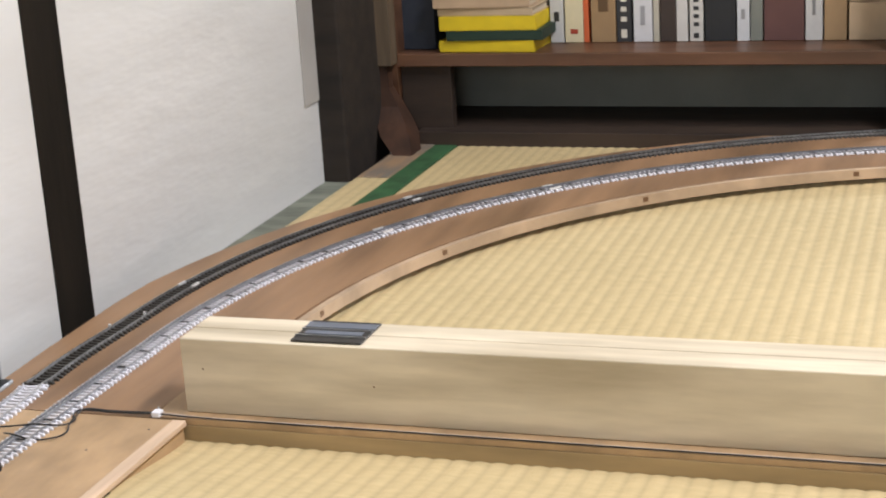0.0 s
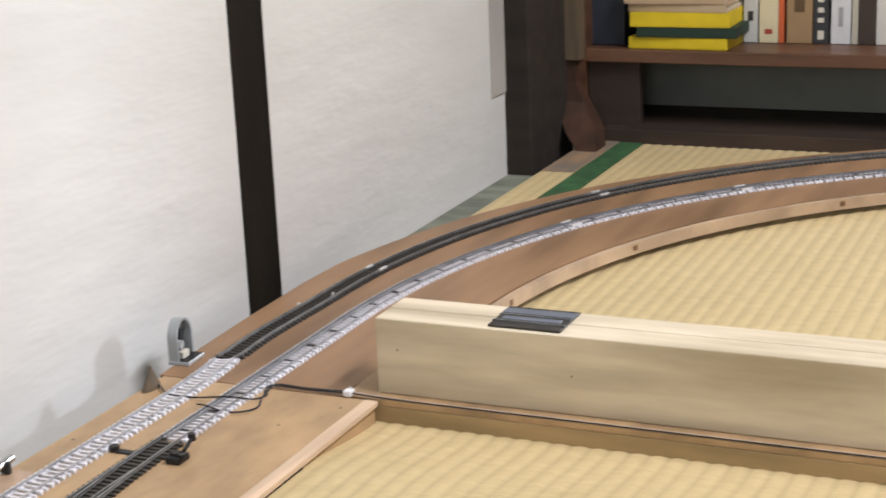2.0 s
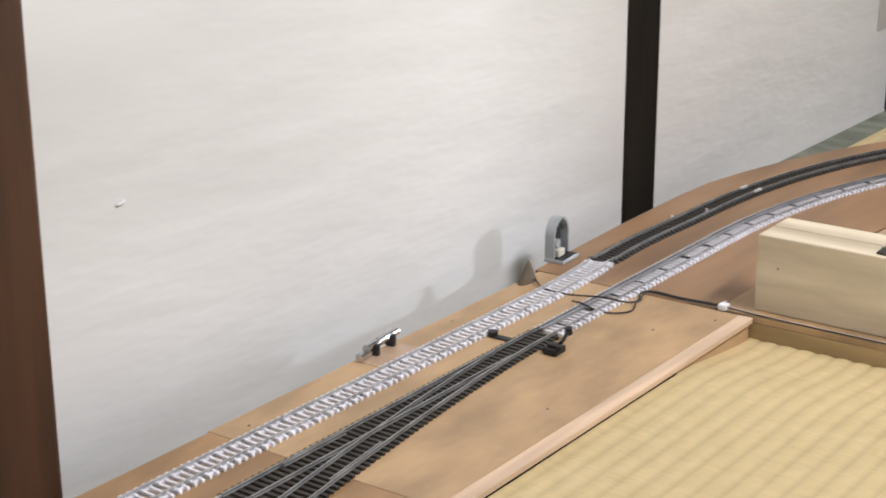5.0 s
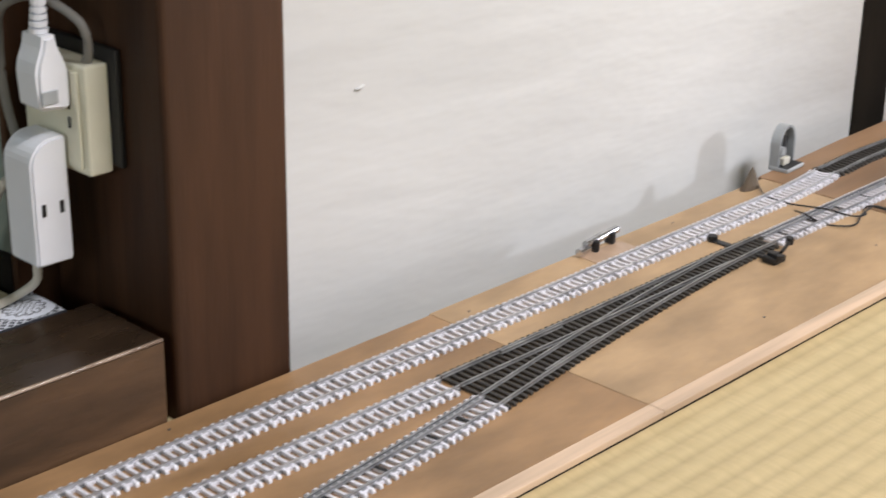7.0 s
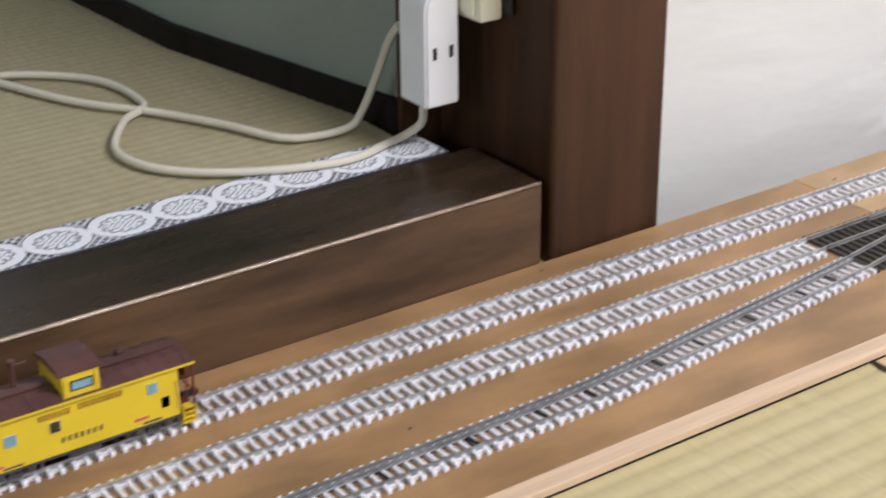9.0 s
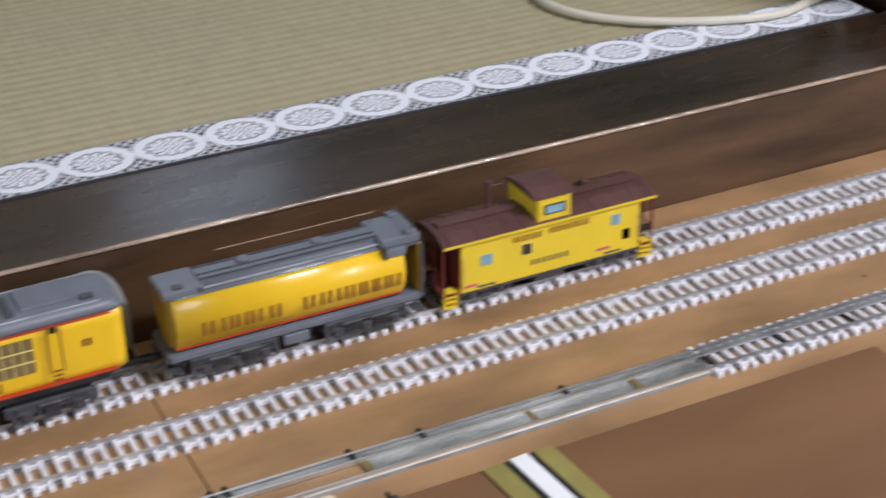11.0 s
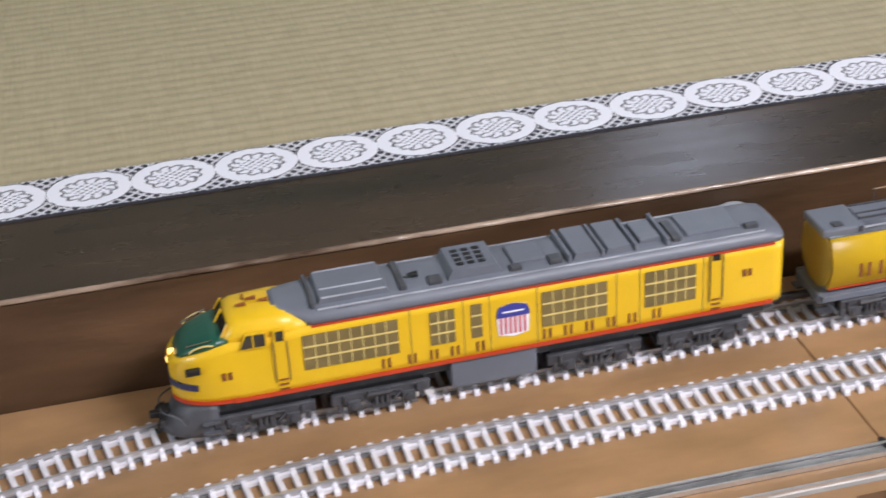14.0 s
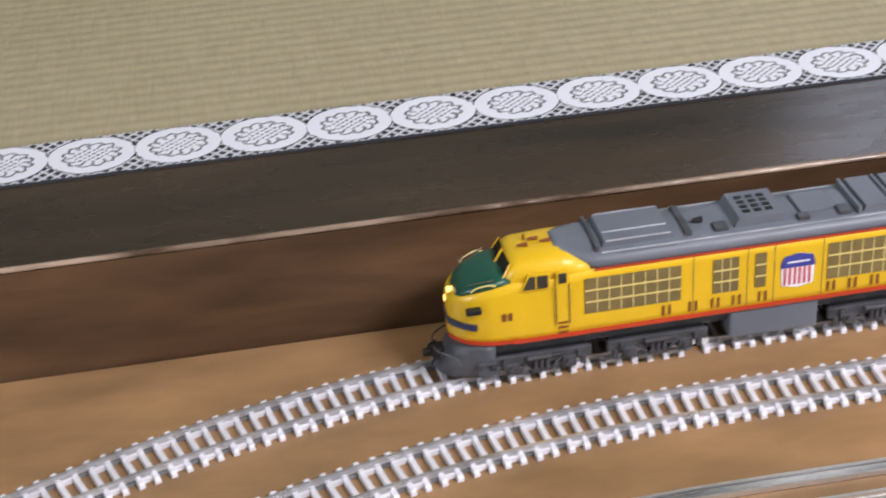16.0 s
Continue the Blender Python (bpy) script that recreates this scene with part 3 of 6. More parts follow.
def ring_board(r0, r1, a0, a1, z0, z1, n, cx=CX, cy=CY):
    bm = bmesh.new()
    rows = []
    for i in range(n + 1):
        a = radians(a0 + (a1 - a0) * i / n)
        c, s = math.cos(a), math.sin(a)
        rows.append([bm.verts.new((cx + r * c, cy + r * s, z)) for r, z in ((r0, z0), (r1, z0), (r1, z1), (r0, z1))])
    for p, q in zip(rows, rows[1:]):
        for k in range(4):
            bm.faces.new((p[k], p[(k + 1) % 4], q[(k + 1) % 4], q[k]))
    bm.faces.new(rows[0][::-1]), bm.faces.new(rows[-1])
    return bm


curve_board = thing("curved_plywood_board", "curved brown plywood board carrying the far bend of track", "board", "layout boards")
outline = [(1.4650, 0.0470), (1.4650, -0.1375), (1.62, -0.140)]
outline += [(CX + 0.7695 * math.cos(radians(a)), CY + 0.7695 * math.sin(radians(a))) for a in range(92, -33, -2)]
outline += [(CX + 0.994 * math.cos(radians(a)), CY + 0.994 * math.sin(radians(a))) for a in range(-32, 84, 2)]
outline += [(1.76, 0.0570), (1.62, 0.0545)]
part("panel", prism(outline, -0.0058, 0.0), PLY_CURVE, curve_board)
part("curved_batten", ring_board(0.7570, 0.7650, 91, -32, -0.0125, 0.0006, 70), CURVE_BATTEN, curve_board, "pale bent batten along the inner curve")
for a in (80, 55, 30, 5, -20):
    c, s = math.cos(radians(a)), math.sin(radians(a))
    x, y = CX + 0.86 * c, CY + 0.86 * s
    part("support_block", box(x - 0.02, x + 0.02, y - 0.02, y + 0.02, fz(x) - 0.001, -0.0058), BATTEN, curve_board)
for a, da in ((84, 0.5), (66, 0.5), (42, 0.5), (20, 0.5)):
    part("dowel", ring_board(0.7565, 0.7569, a - 0.28, a + 0.28, -0.008, -0.002, 2), PLY_RED, curve_board)

cross = thing("cross_board", "brown plywood cross board over the tatami", "board", "layout boards")
part("panel", box(1.4684, 1.585, -1.25, -0.1382, -0.0058, 0.0, 0.0006), PLY_PALE, cross)
part("edge_strip", box(1.4672, 1.478, -1.25, -0.1385, floor_z(1.47) - 0.001, -0.0060), STRIP_WOOD, cross, "yellowish side strip standing on the tatami")
part("edge_strip", box(1.572, 1.584, -1.25, -0.1385, floor_z(1.58) - 0.001, -0.0060), PLY_CURVE, cross)

lumber = thing("lumber_stack", "two pale planed softwood planks standing side by side", "lumber")
part("plank", box(1.4830, 1.5128, -1.15, -0.1650, 0.0002, 0.0684, 0.0012), LUMBER, lumber)
part("plank", box(1.5136, 1.5432, -1.15, -0.1650, 0.0002, 0.0686, 0.0012), LUMBER, lumber)

panel = thing("brown_panel", "reddish brown plywood panel lying beside the tracks", "panel")
part("panel", box(0.2178, 0.5535, -0.62, -0.1465, 0.0014, 0.0040, 0.0006), PLY_RED, panel)
for x in (0.25, 0.52):
    part("underframe", box(x, x + 0.015, -0.60, -0.18, fz(0.4) - 0.001, 0.0014), BATTEN, panel)

# ---- tracks ----


def spaced(points, pitch, start=0.0):
    """Places and headings at even steps along a line."""
    pts = [Vector((*p, 0)) for p in points]
    out, left = [], start
    for a, b in zip(pts, pts[1:]):
        d = (b - a).length
        s = left
        while s < d:
            out.append((a + (b - a) * (s / d), math.atan2(b.y - a.y, b.x - a.x)))
            s += pitch
        left = s - d
    return out


def offset_line(points, off):
    pts = [Vector((*p, 0)) for p in points]
    out = []
    for i, p in enumerate(pts):
        d = (pts[min(i + 1, len(pts) - 1)] - pts[max(i - 1, 0)]).normalized()
        out.append((p.x - d.y * off, p.y + d.x * off))
    return out


RAIL_PROFILE = [(-0.0010, 0.0), (0.0010, 0.0), (0.0010, 0.0004), (0.00035, 0.0007), (0.00040, 0.0017), (0.0007, 0.0019), (0.0007, 0.0026),
                (-0.0007, 0.0026), (-0.0007, 0.0019), (-0.00040, 0.0017), (-0.00035, 0.0007), (-0.0010, 0.0004)]


def tie_mesh(name, length, width, height, mat, bridge=0.0):
    bm = bmesh.new()
    h, w = length / 2, width / 2
    # chamfered sleeper with a lower waist and rail seats
    sec = [(-h, 0.62), (-h * 0.93, 1.0), (-h * 0.38, 1.0), (-h * 0.28, 0.86), (h * 0.28, 0.86), (h * 0.38, 1.0), (h * 0.93, 1.0), (h, 0.62)]
    rows = []
    for y, k in sec:
        rows.append([bm.verts.new(p) for p in ((-w, y, 0), (w, y, 0), (w * 0.86, y, height * k), (-w * 0.86, y, height * k))])
    for a, b in zip(rows, rows[1:]):
        for i in range(4):
            bm.faces.new((a[i], a[(i + 1) % 4], b[(i + 1) % 4], b[i]))
    bm.faces.new(rows[0][::-1]), bm.faces.new(rows[-1])
    if bridge:
        for s in (-1, 1):
            box(w * 0.8, bridge - w * 0.8, s * 0.0088 - 0.0027, s * 0.0088 + 0.0027, 0.0, height * 0.72, bm=bm)
    for y in (-0.0096, -0.0069, 0.0069, 0.0096):
        box(-w * 0.5, w * 0.5, y - 0.0006, y + 0.0006, height * 0.9, height + 0.0006, bm=bm)
    me = bpy.data.meshes.new(name)
    bmesh.ops.recalc_face_normals(bm, faces=bm.faces)
    bm.to_mesh(me)
    bm.free()
    me.materials.append(mat)
    return me


TIE_W = tie_mesh("tie", 0.0292, 0.0026, 0.0027, TIE_WHITE)
TIE_PAIR = tie_mesh("tie", 0.0292, 0.0026, 0.0027, TIE_WHITE, 0.00705)
TIE_D = tie_mesh("tie", 0.0295, 0.0032, 0.0025, TIE_DARK)
GAUGE = 0.0088


def track(points, tie, pitch, label, web=True, start=0.0, gauge=GAUGE, third=False):
    t = thing("model_track", label, "model track", "model tracks")
    for s in (-1, 1):
        line = [(x, y, 0.0021) for x, y in offset_line(points, s * gauge)]
        part("rail", sweep(line, RAIL_PROFILE), RAIL_DARK if tie is TIE_D else RAIL_DIMMED if third else RAIL, t)
        if web:
            part("web", sweep([(x, y, 0.0003) for x, y, z in line], [(-0.0015, -0.0002), (0.0015, -0.0002), (0.0013, 0.0013), (-0.0013, 0.0013)]), TIE_DARK if tie is TIE_D else WEB_DARK if points[-1][1] < -0.5 else WEB, t)
    if third:
        part("third_rail", sweep([(x, y, 0.0021) for x, y in offset_line(points, 0.0043)], RAIL_PROFILE), RAIL_DIMMED, t, "inner third rail of the narrow gauge")
        part("infill", sweep([(x, y, 0.0003) for x, y in offset_line(points, 0.0065)], [(-0.0021, 0.0), (0.0021, 0.0), (0.0020, 0.0029), (-0.0020, 0.0029)]), WEB, t, "dull grey strip between the paired rails")
    for i, (p, a) in enumerate(spaced(points, pitch, start)):
        ob = new("tie", TIE_PAIR if tie is TIE_W and i % 2 == 0 else tie)
        ob.parent = t
        ob.matrix_basis = Matrix.Translation((p.x, p.y, 0.0001)) @ Matrix.Rotation(a + random.uniform(-0.012, 0.012), 4, "Z")
    return t


def arc_line(cx, cy, r, a0, a1, n):
    return [(cx + r * math.cos(radians(a0 + (a1 - a0) * i / n)), cy + r * math.sin(radians(a0 + (a1 - a0) * i / n))) for i in range(n + 1)]


T2Y = -0.0514


def degrees_of(a):
    return a * 180 / math.pi


PITCH = 0.00705
left1 = arc_line(0.0, -0.61, 0.61, 128, 90, 26)
left2 = arc_line(0.03, T2Y - 0.56, 0.56, 130, 90, 26)
ease1 = [(1.40 + 0.315 * k / 12, 0.010 * step(k / 12, 0.05, 0.6) - 0.004 * step(k / 12, 0.6, 1.0)) for k in range(13)]
far1 = arc_line(1.715, -0.925, 0.931, 90, -25, 60)
far2 = arc_line(1.655, -0.945, 0.8935, 90, -25, 60)
track([*left1[:-1], (0.0, 0.0), (0.034, 0.0)], TIE_W, PITCH, "pale model track with white ties bending away from the beam", start=0.003)
track([(0.040, 0.0), (1.40, 0.0), *[p for p in ease1 if 1.40 < p[0] < 1.515], (1.515, 0.0085)], TIE_W, PITCH, "straight model track with white ties along the wall")
track([(1.5175, 0.0086)] + [p for p in ease1 if p[0] > 1.52] + far1[1:], TIE_D, PITCH, "dark model track with black ties round the far bend", start=0.002)
track([*left2[:-1], (0.03, T2Y), (0.9505, T2Y)], TIE_W, PITCH, "second model track with white ties", start=0.001)
track([(1.331, T2Y), (1.50, T2Y), *far2], TIE_W, PITCH, "three-rail model track with white ties round the far bend", start=0.002, third=True)
siding = [(0.4715, -0.1155), (0.60, -0.1157), (0.69, -0.1145), (0.745, -0.1110), (0.80, -0.1045), (0.86, -0.0985), (0.9505, -0.0878)]
siding = [(p.x, p.y) for p in smooth_path([(x, y, 0) for x, y in siding], 6)]
track(siding, TIE_W, PITCH, "three-rail siding track with white ties leading from the turnout", third=True)
far_line = [(1.331, T2Y), (1.50, T2Y), *far2]
for k, (p, a) in enumerate(spaced(far_line, 0.0440, 0.020)):
    if k < 34:
        sp = tagged(link_mesh("track_spacer", box(-0.0012, 0.0012, -0.0078, 0.0032, 0.0026, 0.0034, 0.0003), BLACK_M), "small black spacer lying between the rails of the bend", "track spacer", "track spacers")
        sp.matrix_world = pose(p.x, p.y, 0.0, 0, 0, degrees_of(a))
for x in (0.476, 0.505, 0.569, 0.619, 0.662, 0.706, 0.750, 0.794, 0.838, 0.882, 0.926):
    q = min(siding, key=lambda p: abs(p[0] - x))
    sp = tagged(link_mesh("track_spacer", box(-0.0014, 0.0014, -0.0076, 0.0030, 0.0026, 0.0034, 0.0003), BLACK_M), "small black spacer lying between the siding rails", "track spacer", "track spacers")
    sp.matrix_world = pose(q[0], q[1], 0.0, 0, 0, 8)

nail_mesh = rod((0, 0, -0.001), (0, 0, 0.0005), 0.0009, 8)
for x, y in ((0.245, 0.028), (0.60, -0.083), (0.78, 0.030), (1.05, 0.024), (1.20, -0.135), (1.31, 0.030), (1.39, -0.118), (1.44, -0.15)):
    n = tagged(link_mesh("nail_head", nail_mesh.copy(), TRUCK_M), "small dark nail head in the plywood board", "nail", "board nails")
    n.matrix_world = pose(x, y, 0.0)
nail_mesh.free()

turnout = thing("model_turnout", "black model turnout where the siding leaves the second track", "turnout", "model tracks")


def div_y(x):
    return T2Y - 0.0375 * max((1.305 - x) / 0.36, 0) ** 1.5


xs = [0.952 + 0.378 * k / 40 for k in range(41)]
for y_of in (lambda x: T2Y + GAUGE, lambda x: div_y(x) - GAUGE):
    part("stock_rail", sweep([(x, y_of(x), 0.0025) for x in xs], RAIL_PROFILE), RAIL_DARK, turnout)
part("closure_rail", sweep([(x, T2Y - GAUGE, 0.0025) for x in xs if x < 1.27], RAIL_PROFILE), RAIL_DARK, turnout)
part("closure_rail", sweep([(x, div_y(x) + GAUGE, 0.0025) for x in xs if x < 1.27], RAIL_PROFILE), RAIL_DARK, turnout)
part("guard_rail", sweep([(x, T2Y + GAUGE - 0.0024, 0.0025) for x in xs if 1.0 < x < 1.08], RAIL_PROFILE), RAIL_DARK, turnout)
part("guard_rail", sweep([(x, div_y(x) - GAUGE + 0.0024, 0.0025) for x in xs if 1.0 < x < 1.08], RAIL_PROFILE), RAIL_DARK, turnout)
x = 0.9545
while x < 1.329:
    lo, hi = div_y(x) - 0.015, T2Y + 0.015
    part("tie", box(x - 0.0016, x + 0.0016, lo, hi, 0.0001, 0.0025, 0.0003, seg=1), TIE_DARK, turnout)
    x += 0.0066
for y0, y1 in ((T2Y - 0.002, T2Y + 0.010),):
    part("web", box(0.954, 1.328, T2Y + 0.0070, T2Y + 0.0105, 0.0001, 0.0012), TIE_DARK, turnout)

motor = thing("turnout_motor", "small black turnout motor with a lever beside the points", "turnout motor")
part("housing", box(1.290, 1.306, -0.0855, -0.072, 0.0001, 0.006, 0.0015), BLACK_M, motor)
part("cap", box(1.293, 1.301, -0.083, -0.0745, 0.006, 0.0088, 0.001), BLACK_M, motor)
part("lever", rod((1.306, -0.080, 0.006), (1.329, -0.074, 0.0085), 0.0016, 8), BLACK_M, motor)
part("knob", rod((1.327, -0.0745, 0.006), (1.327, -0.0745, 0.012), 0.0032, 10), BLACK_M, motor)
part("arm", box(1.296, 1.303, -0.0705, -0.018, 0.0002, 0.0016), BLACK_M, motor)
part("arm_end", rod((1.300, -0.018, 0.0001), (1.300, -0.018, 0.005), 0.0042, 10), BLACK_M, motor)
part("screw", rod((1.293, -0.0865, 0.006), (1.293, -0.0865, 0.0092), 0.0026, 10), BLACK_M, motor)

paved = thing("paved_track", "grey paved track with rails sunk in plastic infill", "model track", "model tracks")
pts = [*arc_line(0.02, -0.1155 - 0.52, 0.52, 128, 90, 24)[:-1], (0.02, -0.1155), (0.469, -0.1155)]
part("infill", sweep([(x, y, 0.0001) for x, y in offset_line(pts, 0.0055)], [(-0.0024, 0.0), (0.0024, 0.0), (0.0022, 0.0030), (-0.0022, 0.0030)]), PAVE, paved, "dull grey plastic strip beside the rail")
west = [p for p in pts if p[0] < 0.1] + [(0.285, -0.1155)]
part("infill", sweep([(x, y, 0.0001) for x, y in offset_line(west, -0.0024)], [(-0.0052, 0.0), (0.0052, 0.0), (0.0050, 0.0012), (-0.0050, 0.0012)]), PLY, paved, "dusty brown strip between the rails")
for x0, x1, z in ((0.2865, 0.372, 0.0020), (0.3725, 0.430, 0.0018), (0.4305, 0.4685, 0.0021)):
    part("infill", box(x0, x1, -0.1230, -0.1122, 0.0001, z, 0.0004), PAVE, paved, "worn grey plastic plate between the rails")
for x, w in ((0.2858, 0.0022), (0.3716, 0.0016), (0.430, 0.0020)):
    part("gap_filler", box(x - w, x + w, -0.1226, -0.1126, 0.0002, 0.0026, 0.0003), GRILLE_M, paved, "dark worn joint piece")
for s in (-1, 1):
    part("rail", sweep([(x, y, 0.0015) for x, y in offset_line(pts, s * 0.0088)], RAIL_PROFILE), RAIL_BRIGHT, paved)
    part("bed", sweep([(x, y, 0.0001) for x, y in offset_line(pts, s * 0.0088)], [(-0.0014, 0.0), (0.0014, 0.0), (0.0011, 0.0016), (-0.0011, 0.0016)]), PAVE, paved)
part("check_rail", sweep([(x, y, 0.0016) for x, y in offset_line([p for p in pts if p[0] > -0.1], 0.0030)], [(-0.0005, 0), (0.0005, 0), (0.0005, 0.0022), (-0.0005, 0.0022)]), RAIL_BRIGHT, paved)
for x in (0.215, 0.222, 0.282, 0.318, 0.395):
    part("spacer", box(x - 0.0012, x + 0.0012, -0.1105, -0.1030, 0.0003, 0.0040), BLACK_M, paved)

for s in (-1, 1):
    j = tagged(link_mesh("rail_joiner", box(0.022 + (0.003 if s < 0 else 0), 0.039 + (0.003 if s < 0 else 0), s * GAUGE - 0.0013, s * GAUGE + 0.0013, 0.0027, 0.0052, 0.0003), JOINER), "bright bare metal rail joiner", "rail joiner", "rail joiners")
for (x, y) in ((1.820, -0.0005), (2.198, -0.134)):
    a = math.atan2(y + 0.925, x - 1.715) - math.pi / 2
    for s in (-1, 1):
        j = tagged(link_mesh("rail_joiner", box(-0.007, 0.007, s * GAUGE - 0.0012, s * GAUGE + 0.0012, 0.0027, 0.0053, 0.0003), JOINER), "bright bare metal rail joiner", "rail joiner", "rail joiners")
        j.matrix_world = Matrix.Translation((1.715 + 0.931 * math.sin(-a), -0.925 + 0.931 * math.cos(a), 0)) @ Matrix.Rotation(a, 4, "Z")

for x, y in ((1.681, 0.0205), (1.7235, 0.0032)):
    tagged(link_mesh("track_pin", rod((x, y, 0.0), (x, y, 0.0042), 0.0016, 8), JOINER), "bright metal pin head beside the dark track", "track pin", "track pins")

for deg in (63.7, 46.5):
    for s in (-1, 1):
        j = tagged(link_mesh("rail_joiner", box(-0.008, 0.008, s * GAUGE - 0.0012, s * GAUGE + 0.0012, 0.0027, 0.0053, 0.0003), JOINER), "bright bare metal rail joiner", "rail joiner", "rail joiners")
        j.matrix_world = Matrix.Translation((1.655 + 0.8935 * math.cos(radians(deg)), -0.945 + 0.8935 * math.sin(radians(deg)), 0)) @ Matrix.Rotation(radians(deg - 90), 4, "Z")

# ---- small things on the boards ----
WIRE_A = ([(1.438, 0.030, 0.002), (1.430, 0.022, 0.003), (1.421, 0.010, 0.002), (1.419, -0.012, 0.002), (1.419, -0.028, 0.0035), (1.421, -0.052, 0.0062), (1.430, -0.072, 0.003), (1.445, -0.076, 0.002), (1.452, -0.070, 0.002), (1.467, -0.069, 0.002), (1.467, -0.10, 0.002), (1.4676, -0.144, 0.003)], BLACK_M)
WIRE_B = ([(1.405, -0.030, 0.003), (1.397, -0.045, 0.006), (1.398, -0.062, 0.002), (1.405, -0.078, 0.002), (1.418, -0.083, 0.002), (1.432, -0.078, 0.0035), (1.450, -0.0735, 0.003), (1.470, -0.072, 0.002), (1.4695, -0.10, 0.002), (1.4700, -0.144, 0.003)], BLACK_M)
WIRE_C = ([(1.4676, -0.144, 0.003), (1.4692, -0.20, 0.001), (1.4690, -0.35, 0.001), (1.4688, -0.52, 0.001), (1.4690, -0.75, 0.001), (1.469, -1.1, 0.001)], BLACK_M)
WIRE_D = ([(1.4700, -0.144, 0.003), (1.4708, -0.20, 0.001), (1.4706, -0.35, 0.001), (1.4700, -0.52, 0.001), (1.4706, -0.75, 0.001), (1.470, -1.1, 0.001)], WIRE_PALE)
for pts, mat in (WIRE_A, WIRE_B, WIRE_C, WIRE_D):
    tagged(link_mesh("wire", tube(pts, 0.0008 if pts[0][1] > -0.1 else 0.0006, 6, 5), mat, True), "thin dark wire running along the boards", "wire", "feeder wires")
clip = thing("wire_clip", "small white plastic wire clip nailed to the board", "wire clip")
part("saddle", box(1.4645, 1.4735, -0.1475, -0.1395, 0.0, 0.0055, 0.0012), WHITE_M, clip)
part("nail", rod((1.4745, -0.1425, 0.0), (1.4745, -0.1425, 0.0065), 0.0012, 8), CHROME, clip)

rerail = thing("rerailing_track", "short dark track piece lying on top of the planks", "model track")
part("base", box(1.500, 1.552, -0.328, -0.264, 0.0634, 0.0652, 0.0005), TIE_DARK, rerail)
for y in (1.512, 1.5285):
    part("rail", box(y - 0.0009, y + 0.0009, -0.328, -0.264, 0.0652, 0.0664), RAIL_DARK, rerail)
part("ramp", box(1.516, 1.5245, -0.322, -0.270, 0.0652, 0.0662, 0.0004), GREY_PAINT, rerail)
part("ramp", box(1.533, 1.546, -0.328, -0.264, 0.0652, 0.0659, 0.0003), GREY_PAINT, rerail)
rerail.location = (-0.0128, -0.0035, 0.0054)
knots = ((-0.185, 0.041), (-0.342, 0.034))
for y, z in knots:
    part("knot", rod((1.4827, y, z), (1.4833, y, z), 0.0009, 10), PLY_RED, lumber)


def arch_sensor():
    a = thing("arch_sensor", "grey translucent arch on a flat base beside the track", "track sensor", "arch sensors")
    part("base", box(-0.018, 0.018, -0.012, 0.012, 0.0, 0.0042, 0.0008), GREY_PLASTIC, a, "grey base tray")
    part("tray_floor", box(-0.0165, 0.0165, -0.0105, 0.0105, 0.0042, 0.0047), BLACK_M, a, "dark tray floor")
    path = [(-0.0165, 0.004)] + [(-0.0165 + 0.0008 * k, 0.004 + 0.004 * k) for k in range(1, 5)]
    ang = [math.pi - math.pi * k / 16 for k in range(17)]
    outer = [(-0.0172, 0.002)] + [(0.0172 * math.cos(t), 0.027 + 0.021 * math.sin(t)) for t in ang] + [(0.0172, 0.002)]
    inner = [(0.0146, 0.002)] + [(0.0146 * math.cos(t), 0.027 + 0.0182 * math.sin(t)) for t in ang[::-1]] + [(-0.0146, 0.002)]
    part("arch", prism(outer + inner, 0.0002, 0.0115, axis="y"), GREY_PLASTIC, a)
    part("back_plate", prism([(-0.015, 0.0045)] + [(0.015 * math.cos(t), 0.027 + 0.0186 * math.sin(t)) for t in ang] + [(0.015, 0.0045)], 0.0095, 0.0112, axis="y"), GREY_PLASTIC, a)
    part("cell", box(-0.0095, 0.0045, -0.002, 0.004, 0.0048, 0.0125, 0.0008), CABLE_M, a, "pale block")
    part("bracket", prism([(-0.001, 0.012), (0.0075, 0.012), (0.0075, 0.033), (0.003, 0.033), (0.003, 0.036), (0.0, 0.036)], 0.0055, 0.0092, axis="y"), BLACK_M, a)
    part("lens", rod((-0.0045, 0.0015, 0.019), (-0.0045, 0.0090, 0.019), 0.0050, 14), GREY_PLASTIC, a, "cloudy white lens")
    part("screw", rod((0.0, -0.0004, 0.0455), (0.0, 0.0025, 0.0455), 0.0014, 8), CHROME, a)
    return a


s1 = arch_sensor()
s1.matrix_world = pose(0.2045, 0.0285, 0.0, 0, 0, -3)
copy_thing(s1, pose(1.506, 0.0440, 0.0, 0, 0, 4) @ Matrix.Scale(0.87, 4))

wedge = bmesh.new()
bmesh.ops.create_cone(wedge, cap_ends=True, segments=9, radius1=0.0135, radius2=0.0012, depth=0.020, matrix=Matrix.Translation((1.432, 0.0345, 0.010)) @ Matrix.Diagonal((1, 0.45, 1, 1)))
for v in wedge.verts:
    v.co.x += 0.12 * v.co.z
tagged(link_mesh("wooden_wedge", wedge, EDGE_WOOD), "small dark pointed wooden wedge against the wall", "wedge")

bolt = thing("metal_clip", "shiny metal clip with black ends taped to the board", "clip")
part("bar", rod((1.200, 0.036, 0.0085), (1.246, 0.041, 0.0085), 0.0034, 14), CHROME, bolt)
part("sleeve", rod((1.217, 0.0378, 0.0085), (1.230, 0.0393, 0.0085), 0.0038, 14), CHROME, bolt)
